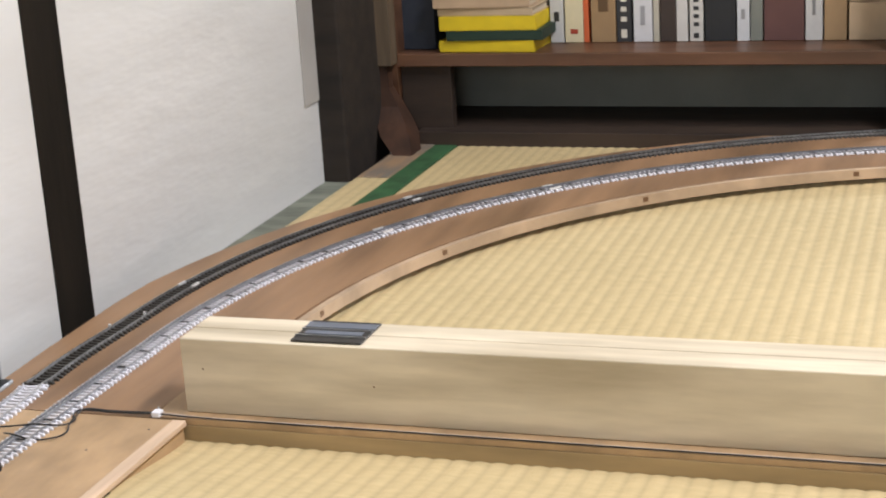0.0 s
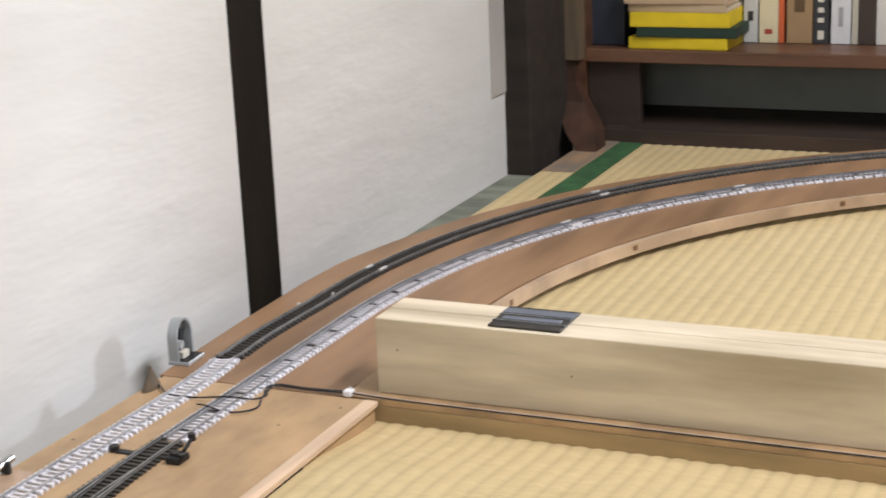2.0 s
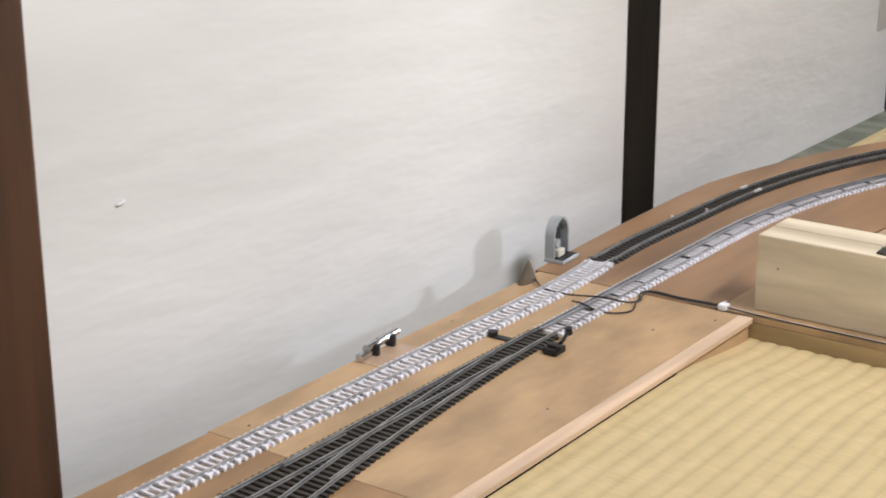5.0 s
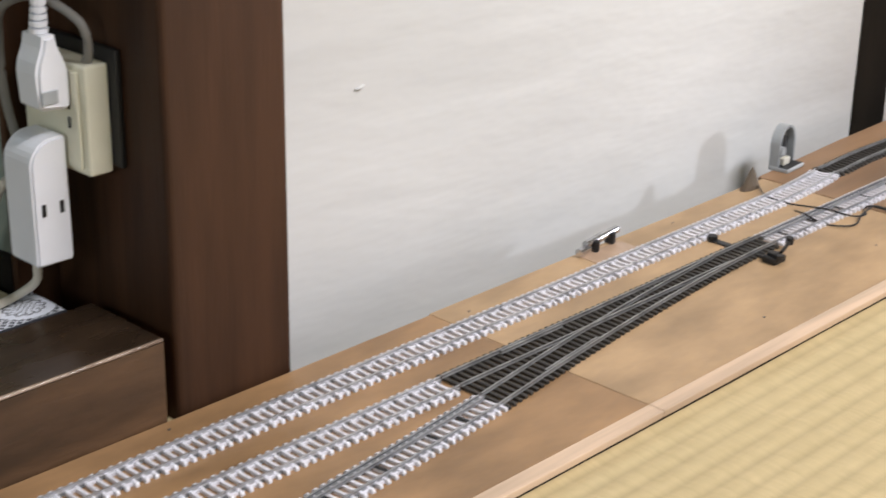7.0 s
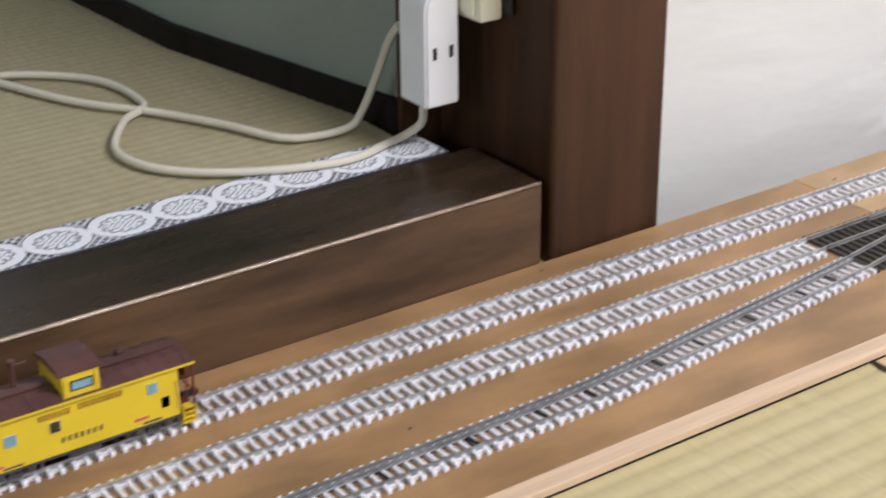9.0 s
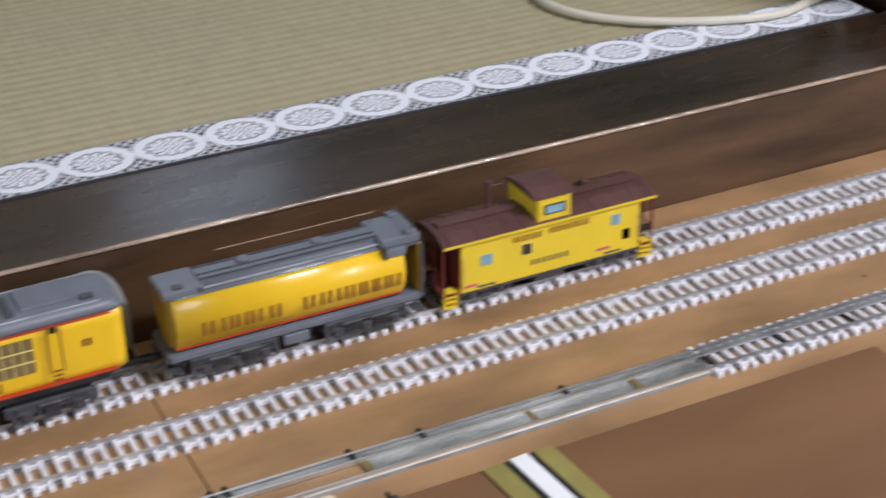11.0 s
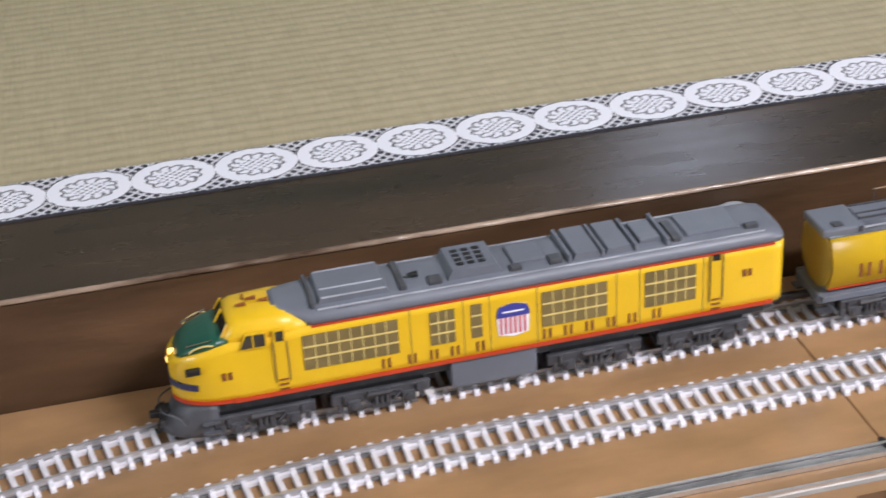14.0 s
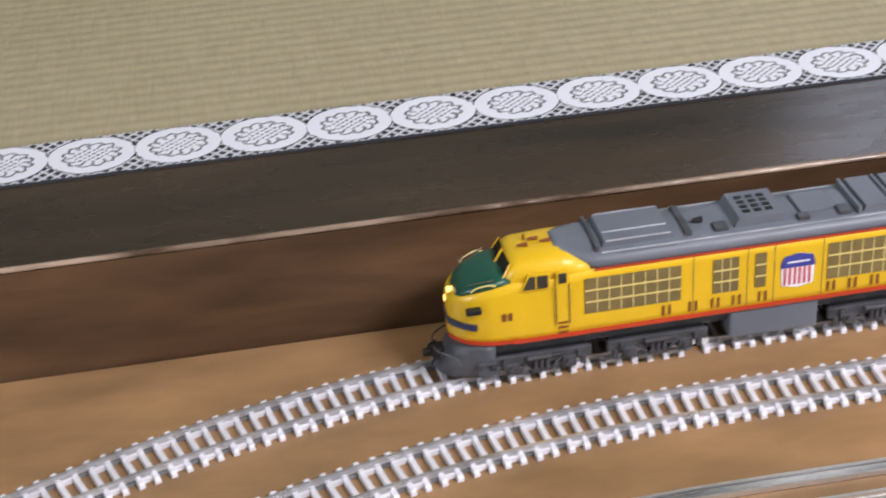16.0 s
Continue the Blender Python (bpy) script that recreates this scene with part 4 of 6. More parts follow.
part("foot", box(1.208, 1.213, 0.031, 0.040, 0.0, 0.0105, 0.0015), BLACK_M, bolt)
part("foot", box(1.232, 1.237, 0.0335, 0.0425, 0.0, 0.0105, 0.0015), BLACK_M, bolt)
part("tip", rod((1.190, 0.035, 0.0045), (1.204, 0.036, 0.0045), 0.0034, 10), CHROME, bolt)
part("tape", box(1.192, 1.243, 0.0165, 0.036, 0.0, 0.0004), TAPE_M, bolt, "strip of cloudy tape")

road = thing("road_strip", "flat olive road strip with white and black centre bands", "road strip")
for x0, x1, h, mat, name in ((-0.0190, -0.0082, 0.0030, OLIVE, "verge"), (-0.0082, -0.0046, 0.0026, BLACK_M, "band"), (-0.0046, 0.0046, 0.0034, WHITE_M, "centre_band"), (0.0046, 0.0080, 0.0026, BLACK_M, "band"), (0.0080, 0.0180, 0.0030, OLIVE, "verge")):
    part(name, box(x0, x1, -0.30, 0.0, 0.0, h - 0.0016, 0.0003), mat, road)
road.matrix_world = pose(0.3475, -0.1466, 0.0041, 0, 0, 3.8)

case = thing("control_box", "cream plastic box with a groove and rounded corners", "control box")
part("half", box(-0.0268, -0.0006, -0.17, 0.0, 0.0, 0.0135, 0.0022, seg=3), CREAM_BOX, case)
part("half", box(0.0006, 0.0268, -0.17, 0.0, 0.0, 0.0138, 0.0022, seg=3), CREAM_BOX, case)
part("core", box(-0.0200, 0.0200, -0.165, -0.005, 0.0, 0.0118), GREY_PLASTIC, case)
case.matrix_world = pose(0.2300, -0.1455, 0.0041, 0, 0, -3)

stub = thing("track_stub", "short black tied track piece beside the cream box", "model track", "model tracks")
for k in range(16):
    part("tie", box(-0.0125, 0.0125, -0.006 * k - 0.0015, -0.006 * k + 0.0015, 0.0, 0.0028, 0.0004, seg=1), TIE_DARK, stub)
for s in (-1, 1):
    part("rail", box(s * 0.0083 - 0.0006, s * 0.0083 + 0.0006, -0.095, 0.003, 0.0028, 0.0048), TIE_DARK, stub)
stub.matrix_world = pose(0.2738, -0.1500, 0.0041, 0, 0, 5)
tagged(link_mesh("dark_block", box(0.186, 0.200, -0.160, -0.1385, 0.0, 0.006, 0.0008), PLY_RED), "small dark wooden block beside the paved track", "block")

# ---- alcove outlet and cables ----
outlet = thing("wall_outlet", "cream surface mounted outlet on the dark post", "wall outlet")
part("plate", box(0.7935, 0.7976, 0.0895, 0.171, 0.150, 0.226, 0.001), BLACK_M, outlet, "black backing plate")
part("housing", box(0.776, 0.7935, 0.098, 0.168, 0.146, 0.217, 0.002, seg=3), CREAM_M, outlet)
part("face", box(0.7735, 0.7760, 0.104, 0.162, 0.150, 0.213, 0.001), CREAM_M, outlet)
for z in (0.176, 0.188):
    part("slot", box(0.7730, 0.7737, 0.112, 0.1145, z, z + 0.007), BLACK_M, outlet)
tap = thing("plug_tap", "white plastic plug adapter hanging in the outlet", "plug adapter")
tap_out = [(0.7465, 0.089), (0.7480, 0.087), (0.7718, 0.087), (0.7732, 0.089), (0.7732, 0.168), (0.7718, 0.170), (0.7640, 0.170)]
tap_out += [(0.7640 - 0.0175 * math.sin(t), 0.1525 + 0.0175 * math.cos(t)) for t in [math.pi / 2 * k / 8 for k in range(1, 9)]]
tap_body = prism(tap_out, 0.118, 0.150, axis="y")
bmesh.ops.recalc_face_normals(tap_body, faces=tap_body.faces)
bmesh.ops.bevel(tap_body, geom=[e for e in tap_body.edges if abs(e.verts[0].co.y - e.verts[1].co.y) < 1e-6], offset=0.0016, segments=2, affect="EDGES")
part("body", tap_body, WHITE_M, tap)
for x in (0.7535, 0.7665):
    part("slot", box(x - 0.0014, x + 0.0014, 0.1174, 0.1185, 0.1205, 0.1285), BLACK_M, tap)
plug = thing("white_plug", "white power plug with ribbed strain relief", "plug")
plug_out = [(0.7520, 0.1925), (0.7545, 0.1905), (0.7700, 0.1890), (0.7728, 0.1905), (0.7735, 0.1940), (0.7735, 0.2130), (0.7715, 0.2190), (0.7672, 0.2290), (0.7660, 0.2360), (0.7572, 0.2360), (0.7560, 0.2290), (0.7522, 0.2200), (0.7508, 0.2130)]
plug_body = prism(plug_out, 0.108, 0.133, axis="y")
bmesh.ops.recalc_face_normals(plug_body, faces=plug_body.faces)
bmesh.ops.bevel(plug_body, geom=[e for e in plug_body.edges if abs(e.verts[0].co.y - e.verts[1].co.y) < 1e-6], offset=0.0022, segments=3, affect="EDGES")
part("body", plug_body, WHITE_M, plug)
part("grip", box(0.7528, 0.7640, 0.1070, 0.1086, 0.1945, 0.2030, 0.0006), GREY_PLASTIC, plug, "grey recessed grip")
for k in range(7):
    part("rib", rod((0.7620 + 0.0003 * k, 0.1205, 0.2365 + 0.0042 * k), (0.7621 + 0.0003 * k, 0.1205, 0.2393 + 0.0042 * k), 0.0060 - 0.0003 * k, 12), WHITE_M, plug)
part("cord", tube([(0.7620, 0.1205, 0.233), (0.7640, 0.1205, 0.27), (0.766, 0.126, 0.33), (0.767, 0.15, 0.45)], 0.0031, 8, 5), WHITE_M, plug, smooth=True)

for ob, dx, dy, dz in ((outlet, 0.0012, -0.0040, 0.0062), (tap, 0.0, -0.0055, 0.0072), (plug, 0.0, -0.0040, 0.0070)):
    ob.location = (dx, dy, dz)

CABLE_A = ([(0.760, 0.136, 0.088), (0.7605, 0.140, 0.074), (0.752, 0.150, 0.0635), (0.735, 0.148, 0.0615), (0.701, 0.139, 0.0615), (0.655, 0.152, 0.0615), (0.613, 0.180, 0.0605), (0.588, 0.213, 0.0605), (0.585, 0.252, 0.0605), (0.612, 0.298, 0.0605), (0.640, 0.325, 0.0605), (0.63, 0.40, 0.0605), (0.56, 0.45, 0.0605), (0.47, 0.40, 0.0605), (0.41, 0.402, 0.0605), (0.36, 0.43, 0.0605), (0.30, 0.52, 0.0605)], CABLE_M, "off-white cable looping over the alcove tatami")
CABLE_B = ([(0.7520, 0.152, 0.142), (0.7515, 0.164, 0.128), (0.7505, 0.180, 0.098), (0.742, 0.187, 0.072), (0.733, 0.189, 0.0625), (0.708, 0.192, 0.0605), (0.686, 0.205, 0.0605), (0.667, 0.250, 0.0605), (0.640, 0.300, 0.0605), (0.595, 0.37, 0.0605), (0.54, 0.52, 0.0605)], CABLE_M, "off-white cable dropping from the outlet to the alcove tatami")
CABLE_C = ([(0.785, 0.110, 0.216), (0.784, 0.098, 0.230), (0.780, 0.100, 0.250), (0.770, 0.130, 0.262), (0.764, 0.160, 0.250), (0.7640, 0.166, 0.225), (0.7645, 0.166, 0.195), (0.766, 0.160, 0.170), (0.768, 0.153, 0.155)], GREY_CABLE, "grey cable curling over the outlet")
for pts, mat, label in (CABLE_A, CABLE_B, CABLE_C):
    tagged(link_mesh("power_cable", tube(pts, 0.0030, 8, 7), mat, True), label, "cable", "power cables")

# ---- bookcase ----
case_x = 2.62
bookcase = thing("bookcase", "dark reddish wooden bookcase with a row of old books", "bookcase")
part("shelf", box(case_x, 2.86, -0.705, 0.030, 0.0985, 0.1180, 0.0015), SHELF_WOOD, bookcase)
side = [(case_x + 0.035, floor_z(2.6)), (case_x + 0.012, 0.012), (case_x + 0.004, 0.045), (case_x + 0.0, 0.075), (case_x, 1.4), (2.88, 1.4), (2.88, floor_z(2.6))]
sb = bmesh.new()
prism([(x, z) for x, z in side], 0.030, 0.049, sb, axis="y")
part("side_panel", sb, SHELF_WOOD, bookcase)
leg = bmesh.new()
rows = []
for z, x0, x1, y0, y1 in ((0.1050, 2.596, 2.619, 0.0385, 0.0600), (0.0700, 2.596, 2.619, 0.0375, 0.0600), (0.0420, 2.592, 2.622, 0.0230, 0.0600), (0.0200, 2.576, 2.616, 0.0080, 0.0540), (0.0020, 2.552, 2.600, -0.0060, 0.0390), (-0.0190, 2.520, 2.566, -0.0190, 0.0090)):
    rows.append([leg.verts.new(p) for p in ((x0, y0, z), (x0, y1, z), (x1, y1, z), (x1, y0, z))])
for a, b in zip(rows, rows[1:]):
    for k in range(4):
        leg.faces.new((a[k], a[(k + 1) % 4], b[(k + 1) % 4], b[k]))
leg.faces.new(rows[0]), leg.faces.new(rows[-1][::-1])
part("leg", leg, LEG_WOOD, bookcase, "flared reddish brown bookcase leg")
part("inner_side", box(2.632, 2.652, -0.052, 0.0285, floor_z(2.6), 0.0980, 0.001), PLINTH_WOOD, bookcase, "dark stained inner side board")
part("edge_post", box(2.590, 2.619, 0.028, 0.062, 0.105, 1.4, 0.001), EDGE_WOOD, bookcase, "weathered grey brown front edge")
part("side_panel", box(case_x, 2.88, -0.72, -0.7055, floor_z(2.6), 1.4, 0.001), SHELF_WOOD, bookcase)
part("back_panel", box(2.86, 2.875, -0.705, 0.030, 0.118, 1.4), DARK_PANEL, bookcase)
part("back_panel", box(2.80, 2.815, -0.705, 0.030, floor_z(2.6), 0.0984), DARK_PANEL, bookcase)
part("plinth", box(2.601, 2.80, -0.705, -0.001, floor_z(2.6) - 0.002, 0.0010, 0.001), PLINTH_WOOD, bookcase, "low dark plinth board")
part("top", box(case_x, 2.88, -0.705, 0.030, 1.37, 1.395, 0.001), SHELF_WOOD, bookcase)


def book_material(name, c):
    return material(name, c, 0.6, vary=0.07, scale=14, grain=0.05)


PAGES = book_material("paper pages", (0.62, 0.55, 0.42))


def book(y1, y0, colour, height, depth, x, lean=0.0, bands=(), label="old book"):
    b = thing("book", label, "book", "books on the shelf")
    m = book_material("cover", colour)
    w = y1 - y0
    part("cover", box(-0.0, 0.0022, 0.0, w, 0.0, height, 0.0008), m, b)
    part("cover", box(0.0024, depth, 0.0, 0.0018, 0.0, height, 0.0004), m, b)
    part("cover", box(0.0024, depth, w - 0.0018, w, 0.0, height, 0.0004), m, b)
    part("pages", box(0.0026, depth - 0.003, 0.0019, w - 0.0019, 0.002, height - 0.003), PAGES, b)
    for z0, z1, c, inset in bands:
        zm, hz, wi = (z0 + z1) / 2, (z1 - z0) * 0.36, max(inset, 0.30)
        part("title_bar", box(-0.0006, -0.0001, w * wi, w * (1 - wi), zm - hz, zm + hz), book_material("title", c), b)
    b.matrix_world = pose(x, y0, 0.1185, lean, 0, 0)
    return b


def spine_y(u):
    """Places along the shelf, counted in spine units from its end."""
    return 0.6505 - u * 0.000859


INK, RED_INK, PALE = (0.03, 0.03, 0.03), (0.4, 0.06, 0.03), (0.7, 0.66, 0.56)
BOOKS_A = [
    (708, 782, (0.022, 0.028, 0.042), 0.30, (), "tall dark blue bound book"),
    (980, 1004, (0.60, 0.60, 0.58), 0.19, ((0.03, 0.05, INK, 0.3),), "grey white paperback standing on the shelf"),
    (1007, 1040, (0.72, 0.64, 0.42), 0.20, ((0.012, 0.022, RED_INK, 0.25),), "cream paperback standing on the shelf"),
    (1041, 1050, (0.62, 0.13, 0.04), 0.20, (), "thin orange red book standing on the shelf"),
    (1055, 1099, (0.34, 0.22, 0.11), 0.19, ((0.04, 0.09, (0.12, 0.07, 0.03), 0.3),), "tan cloth bound book standing on the shelf"),
]
BOOKS_B = [
    (1101, 1127, (0.035, 0.035, 0.037), 0.18, ((0.004, 0.022, PALE, 0.15), (0.03, 0.04, PALE, 0.25), (0.045, 0.055, PALE, 0.25), (0.06, 0.07, PALE, 0.25), (0.075, 0.11, PALE, 0.3)), "black book with pale title bars"),
    (1131, 1164, (0.66, 0.66, 0.67), 0.185, ((0.02, 0.06, (0.35, 0.35, 0.36), 0.38),), "white paperback standing on the shelf"),
    (1166, 1176, (0.50, 0.47, 0.38), 0.17, (), "thin grey cream book standing on the shelf"),
    (1178, 1206, (0.050, 0.034, 0.026), 0.185, (), "dark brown book standing on the shelf"),
    (1207, 1226, (0.64, 0.62, 0.58), 0.18, (), "white grey book standing on the shelf"),
]
BOOKS_C = [
    (1230, 1253, (0.62, 0.60, 0.55), 0.178, ((0.004, 0.014, INK, 0.2), (0.022, 0.03, INK, 0.3), (0.034, 0.042, INK, 0.3), (0.046, 0.054, INK, 0.3), (0.058, 0.066, INK, 0.3), (0.07, 0.09, INK, 0.35)), "white book with dark title bars"),
    (1257, 1309, (0.020, 0.021, 0.022), 0.21, (), "thick black book standing on the shelf"),
    (1312, 1333, (0.62, 0.63, 0.64), 0.19, ((0.03, 0.05, (0.3, 0.3, 0.3), 0.35),), "white grey paperback standing on the shelf"),
    (1335, 1355, (0.20, 0.21, 0.18), 0.19, (), "grey green book standing on the shelf"),
]
BOOKS_D = [
    (1358, 1425, (0.115, 0.052, 0.045), 0.22, (), "thick maroon book standing on the shelf"),
    (1428, 1456, (0.55, 0.54, 0.52), 0.20, ((0.03, 0.08, (0.2, 0.2, 0.2), 0.4),), "pale grey book standing on the shelf"),
    (1459, 1496, (0.36, 0.235, 0.12), 0.20, (), "tan boxed book standing on the shelf"),
    (1500, 1562, (0.56, 0.42, 0.27), 0.055, (), "pale tan box standing on the shelf"),
]
for a, b, c, h, bands, label in (*BOOKS_A, *BOOKS_B, *BOOKS_C, *BOOKS_D):
    book(spine_y(a), spine_y(b), c, h, 0.135, 2.712 if a > 800 else 2.66, random.uniform(-0.25, 0.25), bands, label)
b = book(spine_y(1500), spine_y(1562), (0.50, 0.37, 0.23), 0.06, 0.13, 2.712, 0, (), "pale tan box lying on another box")
b.location.z = 0.1745
STACK = [(0.0175, (0.70, 0.52, 0.012), 0.0, "yellow book"), (0.0150, (0.012, 0.035, 0.022), -0.014, "dark green book"), (0.0215, (0.70, 0.52, 0.012), -0.004, "yellow book"),
         (0.012, (0.52, 0.40, 0.26), 0.0, "tan book"), (0.0155, (0.50, 0.36, 0.23), 0.004, "tan book"), (0.014, (0.26, 0.13, 0.07), 0.0, "brown book"), (0.02, (0.35, 0.12, 0.06), 0.0, "red brown book")]
z = 0.1185
for h, c, dy, label in STACK:
    b = thing("stacked_book", label + " lying in a stack on the shelf", "book", "books on the shelf")
    m = book_material("cover", c)
    w = 0.150
    part("cover", box(0, 0.20, 0, w, 0, 0.0016, 0.0004), m, b)
    part("cover", box(0, 0.20, 0, w, h - 0.0016, h, 0.0004), m, b)
    part("spine", box(-0.0004, 0.0018, 0, w, 0.0017, h - 0.0017), m, b)
    if "yellow" in label or "green" in label:
        part("spine", box(0.0020, 0.20, -0.0002, 0.0020, 0.0017, h - 0.0017), m, b)
    part("pages", box(0.0022, 0.195, 0.003, w - 0.003, 0.0018, h - 0.0018), PAGES, b)
    b.matrix_world = pose(2.628, -0.186 + dy, z, 0, 0, random.uniform(-2, 2))
    z += h + 0.0003

# ---- the train ----


def loft(sections, mat, name, parent, label="", smooth=True, caps=True):
    """Rings of (x, [(y, z), ...]) joined into one shell."""
    bm = bmesh.new()
    rings = [[bm.verts.new((x, y, z)) for y, z in ring] for x, ring in sections]
    n = len(rings[0])
    for a, b in zip(rings, rings[1:]):
        for i in range(n):
            bm.faces.new((a[i], a[(i + 1) % n], b[(i + 1) % n], b[i]))
    if caps:
        bm.faces.new(rings[0][::-1]), bm.faces.new(rings[-1])
    bmesh.ops.remove_doubles(bm, verts=bm.verts, dist=0.00002)
    return part(name, bm, mat, parent, label, smooth)


def truck(parent, x0, x1, axles, half=0.0150):
    bm = box(x0, x1, -half - 0.0012, -half + 0.0006, 0.0035, 0.0085, 0.0006)
    L = x1 - x0
    for s in (-1, 1):
        y0, y1 = (s * half - 0.0012, s * half + 0.0012)
        f = bmesh.new()
        box(x0, x1, y0, y1, 0.0062, 0.0118, 0.0006, bm=f)
        n = len(axles)
        for ax in axles:
            box(ax - 0.0032, ax + 0.0032, y0 - 0.0008, y1 + 0.0008, 0.0026, 0.0082, 0.0007, bm=f)
            rod((ax, y0 - 0.0016, 0.0052), (ax, y1 + 0.0016, 0.0052), 0.0018, 10, bm=f)
        for a, b in zip(axles, axles[1:]):
            m = (a + b) / 2
            box(m - 0.0042, m + 0.0042, y0 - 0.0006, y1 + 0.0006, 0.0018, 0.0046, 0.0006, bm=f)
            for q in (-0.0025, 0.0, 0.0025):
                rod((m + q, y0 - 0.0008, 0.0046), (m + q, y0 - 0.0008, 0.0088), 0.0009, 7, bm=f)
                rod((m + q, y1 + 0.0008, 0.0046), (m + q, y1 + 0.0008, 0.0088), 0.0009, 7, bm=f)
            yo = s * (half + 0.0022)
            rod((m - 0.0062, yo, 0.0102), (m + 0.0046, yo, 0.0102), 0.0013, 9, bm=f)
            rod((m + 0.0046, yo, 0.0102), (m + 0.0086, yo, 0.0102), 0.0005, 6, bm=f)
            for q in (-1, 1):
                prism([(m + q * 0.0046, 0.0046), (m + q * 0.0060, 0.0046), (m + q * 0.0100, 0.0088), (m + q * 0.0086, 0.0090)], y0 - 0.0005, y1 + 0.0005, bm=f, axis="y")
        for q, ax in ((-1, axles[0]), (1, axles[-1])):
            box(ax + q * 0.0062 - 0.0012, ax + q * 0.0062 + 0.0012, y0 - 0.0004, y1 + 0.0004, 0.0030, 0.0075, 0.0004, bm=f)
            rod((ax + q * 0.0040, s * (half + 0.0020), 0.0110), (ax + q * 0.0040, s * (half + 0.0020), 0.0070), 0.0007, 7, bm=f)
        part("side_frame", f, TRUCK_M, parent)
        for ax in axles:
            part("journal_cover", rod((ax, s * (half + 0.0018), 0.0056), (ax, s * (half + 0.0026), 0.0056), 0.0015, 12), PILOT_M, parent)
    bm.free()
    part("bolster", box(x0 + 0.002, x1 - 0.002, -half + 0.002, half - 0.002, 0.006, 0.013), BLACK_M, parent)
    for ax in axles:
        for s in (-1, 1):
            w = rod((ax, s * 0.0076, 0.0058), (ax, s * 0.0102, 0.0058), 0.0058, 20)
            rod((ax, s * 0.0070, 0.0058), (ax, s * 0.0078, 0.0058), 0.0064, 20, bm=w)
            part("wheel", w, BLACK_M, parent)
        part("axle", rod((ax, -0.0076, 0.0058), (ax, 0.0076, 0.0058), 0.0012, 8), BLACK_M, parent)


def coupler(parent, x0, x1):
    part("coupler", box(min(x0, x1), max(x0, x1), -0.0016, 0.0016, 0.0080, 0.0110, 0.0005), BLACK_M, parent)


def letters(parent, xs, y, z, w, h, mat, name="letter_bar"):
    w *= 1.12 if name == "letter_bar" else 1
    for x in xs:
        if name == "letter_bar":
            for q in (-0.36, 0.36):
                part(name, box(x + (q - 0.13) * w, x + (q + 0.13) * w, y - 0.00025, y + 0.0001, z - h / 2, z + h / 2), mat, parent)
            continue
        part(name, box(x - w / 2, x + w / 2, y - 0.00025, y + 0.0001, z - h / 2, z + h / 2), mat, parent)


loco = thing("turbine_locomotive", "yellow and grey model turbine locomotive with a green nose top", "model locomotive", "model train")
HW, ZB, ZS, LEN = 0.0174, 0.0195, 0.0505, 0.282


def nose_half(x):
    return HW * math.sqrt(max(1 - max(1 - x / 0.026, 0) ** 2.3, 0)) if x < 0.026 else HW


# hull: rounded nose, flat sides, low nose top sloping up to the cab
hull = []
for k in range(15):
    x = 0.0004 + 0.0256 * (k / 14) ** 1.6
    w = max(nose_half(x), 0.0012)
    top = 0.0375 + 0.0105 * min(x / 0.026, 1) ** 0.6
    ring = []
    for q in range(8):
        z = ZB + (top - ZB) * q / 7
        bulge = 1 - 0.06 * (q / 7) ** 3 - 0.05 * (1 - q / 7) ** 4
        ring.append((-w * bulge, z))
    hull.append((x, ring + [(-y, z) for y, z in ring[::-1]]))
for x in (0.030, 0.045, 0.060):
    ring = [(-HW * (1 - (0.05 * (q / 7) ** 3 if x < 0.05 else 0)), ZB + ((0.0482 if x < 0.05 else ZS) - ZB) * q / 7) for q in range(8)]
    hull.append((x, ring + [(-y, z) for y, z in ring[::-1]]))
for x in (0.12, 0.20, 0.2745):
    ring = [(-HW, ZB + (ZS - ZB) * q / 7) for q in range(8)]
    hull.append((x, ring + [(-y, z) for y, z in ring[::-1]]))
for x, w in ((0.2790, 0.0166), (0.2815, 0.0146)):
    ring = [(-w, ZB + (ZS - ZB) * q / 7) for q in range(8)]
    hull.append((x, ring + [(-y, z) for y, z in ring[::-1]]))
loft(hull, YELLOW, "body", loco)


def roof_ring(w, z0, crown, n=6):
    pts = []
    for k in range(2 * n + 1):
        a = math.pi * k / (2 * n)
        c, s = math.cos(a), math.sin(a)
        pts.append((-w * (abs(c) ** 0.62) * (1 if c > 0 else -1), z0 + crown * s ** 0.75))
    return pts


# green anti-glare nose top
green = []
for x, w, z, c in ((0.0035, 0.0062, 0.0398, 0.0012), (0.006, 0.0100, 0.0420, 0.0026), (0.011, 0.0128, 0.0440, 0.0034), (0.018, 0.0146, 0.0458, 0.0040), (0.0262, 0.0152, 0.0472, 0.0044)):
    green.append((x, roof_ring(w, z, c)))
loft(green, GREEN_PAINT, "nose_top", loco, "dark green anti-glare nose top")
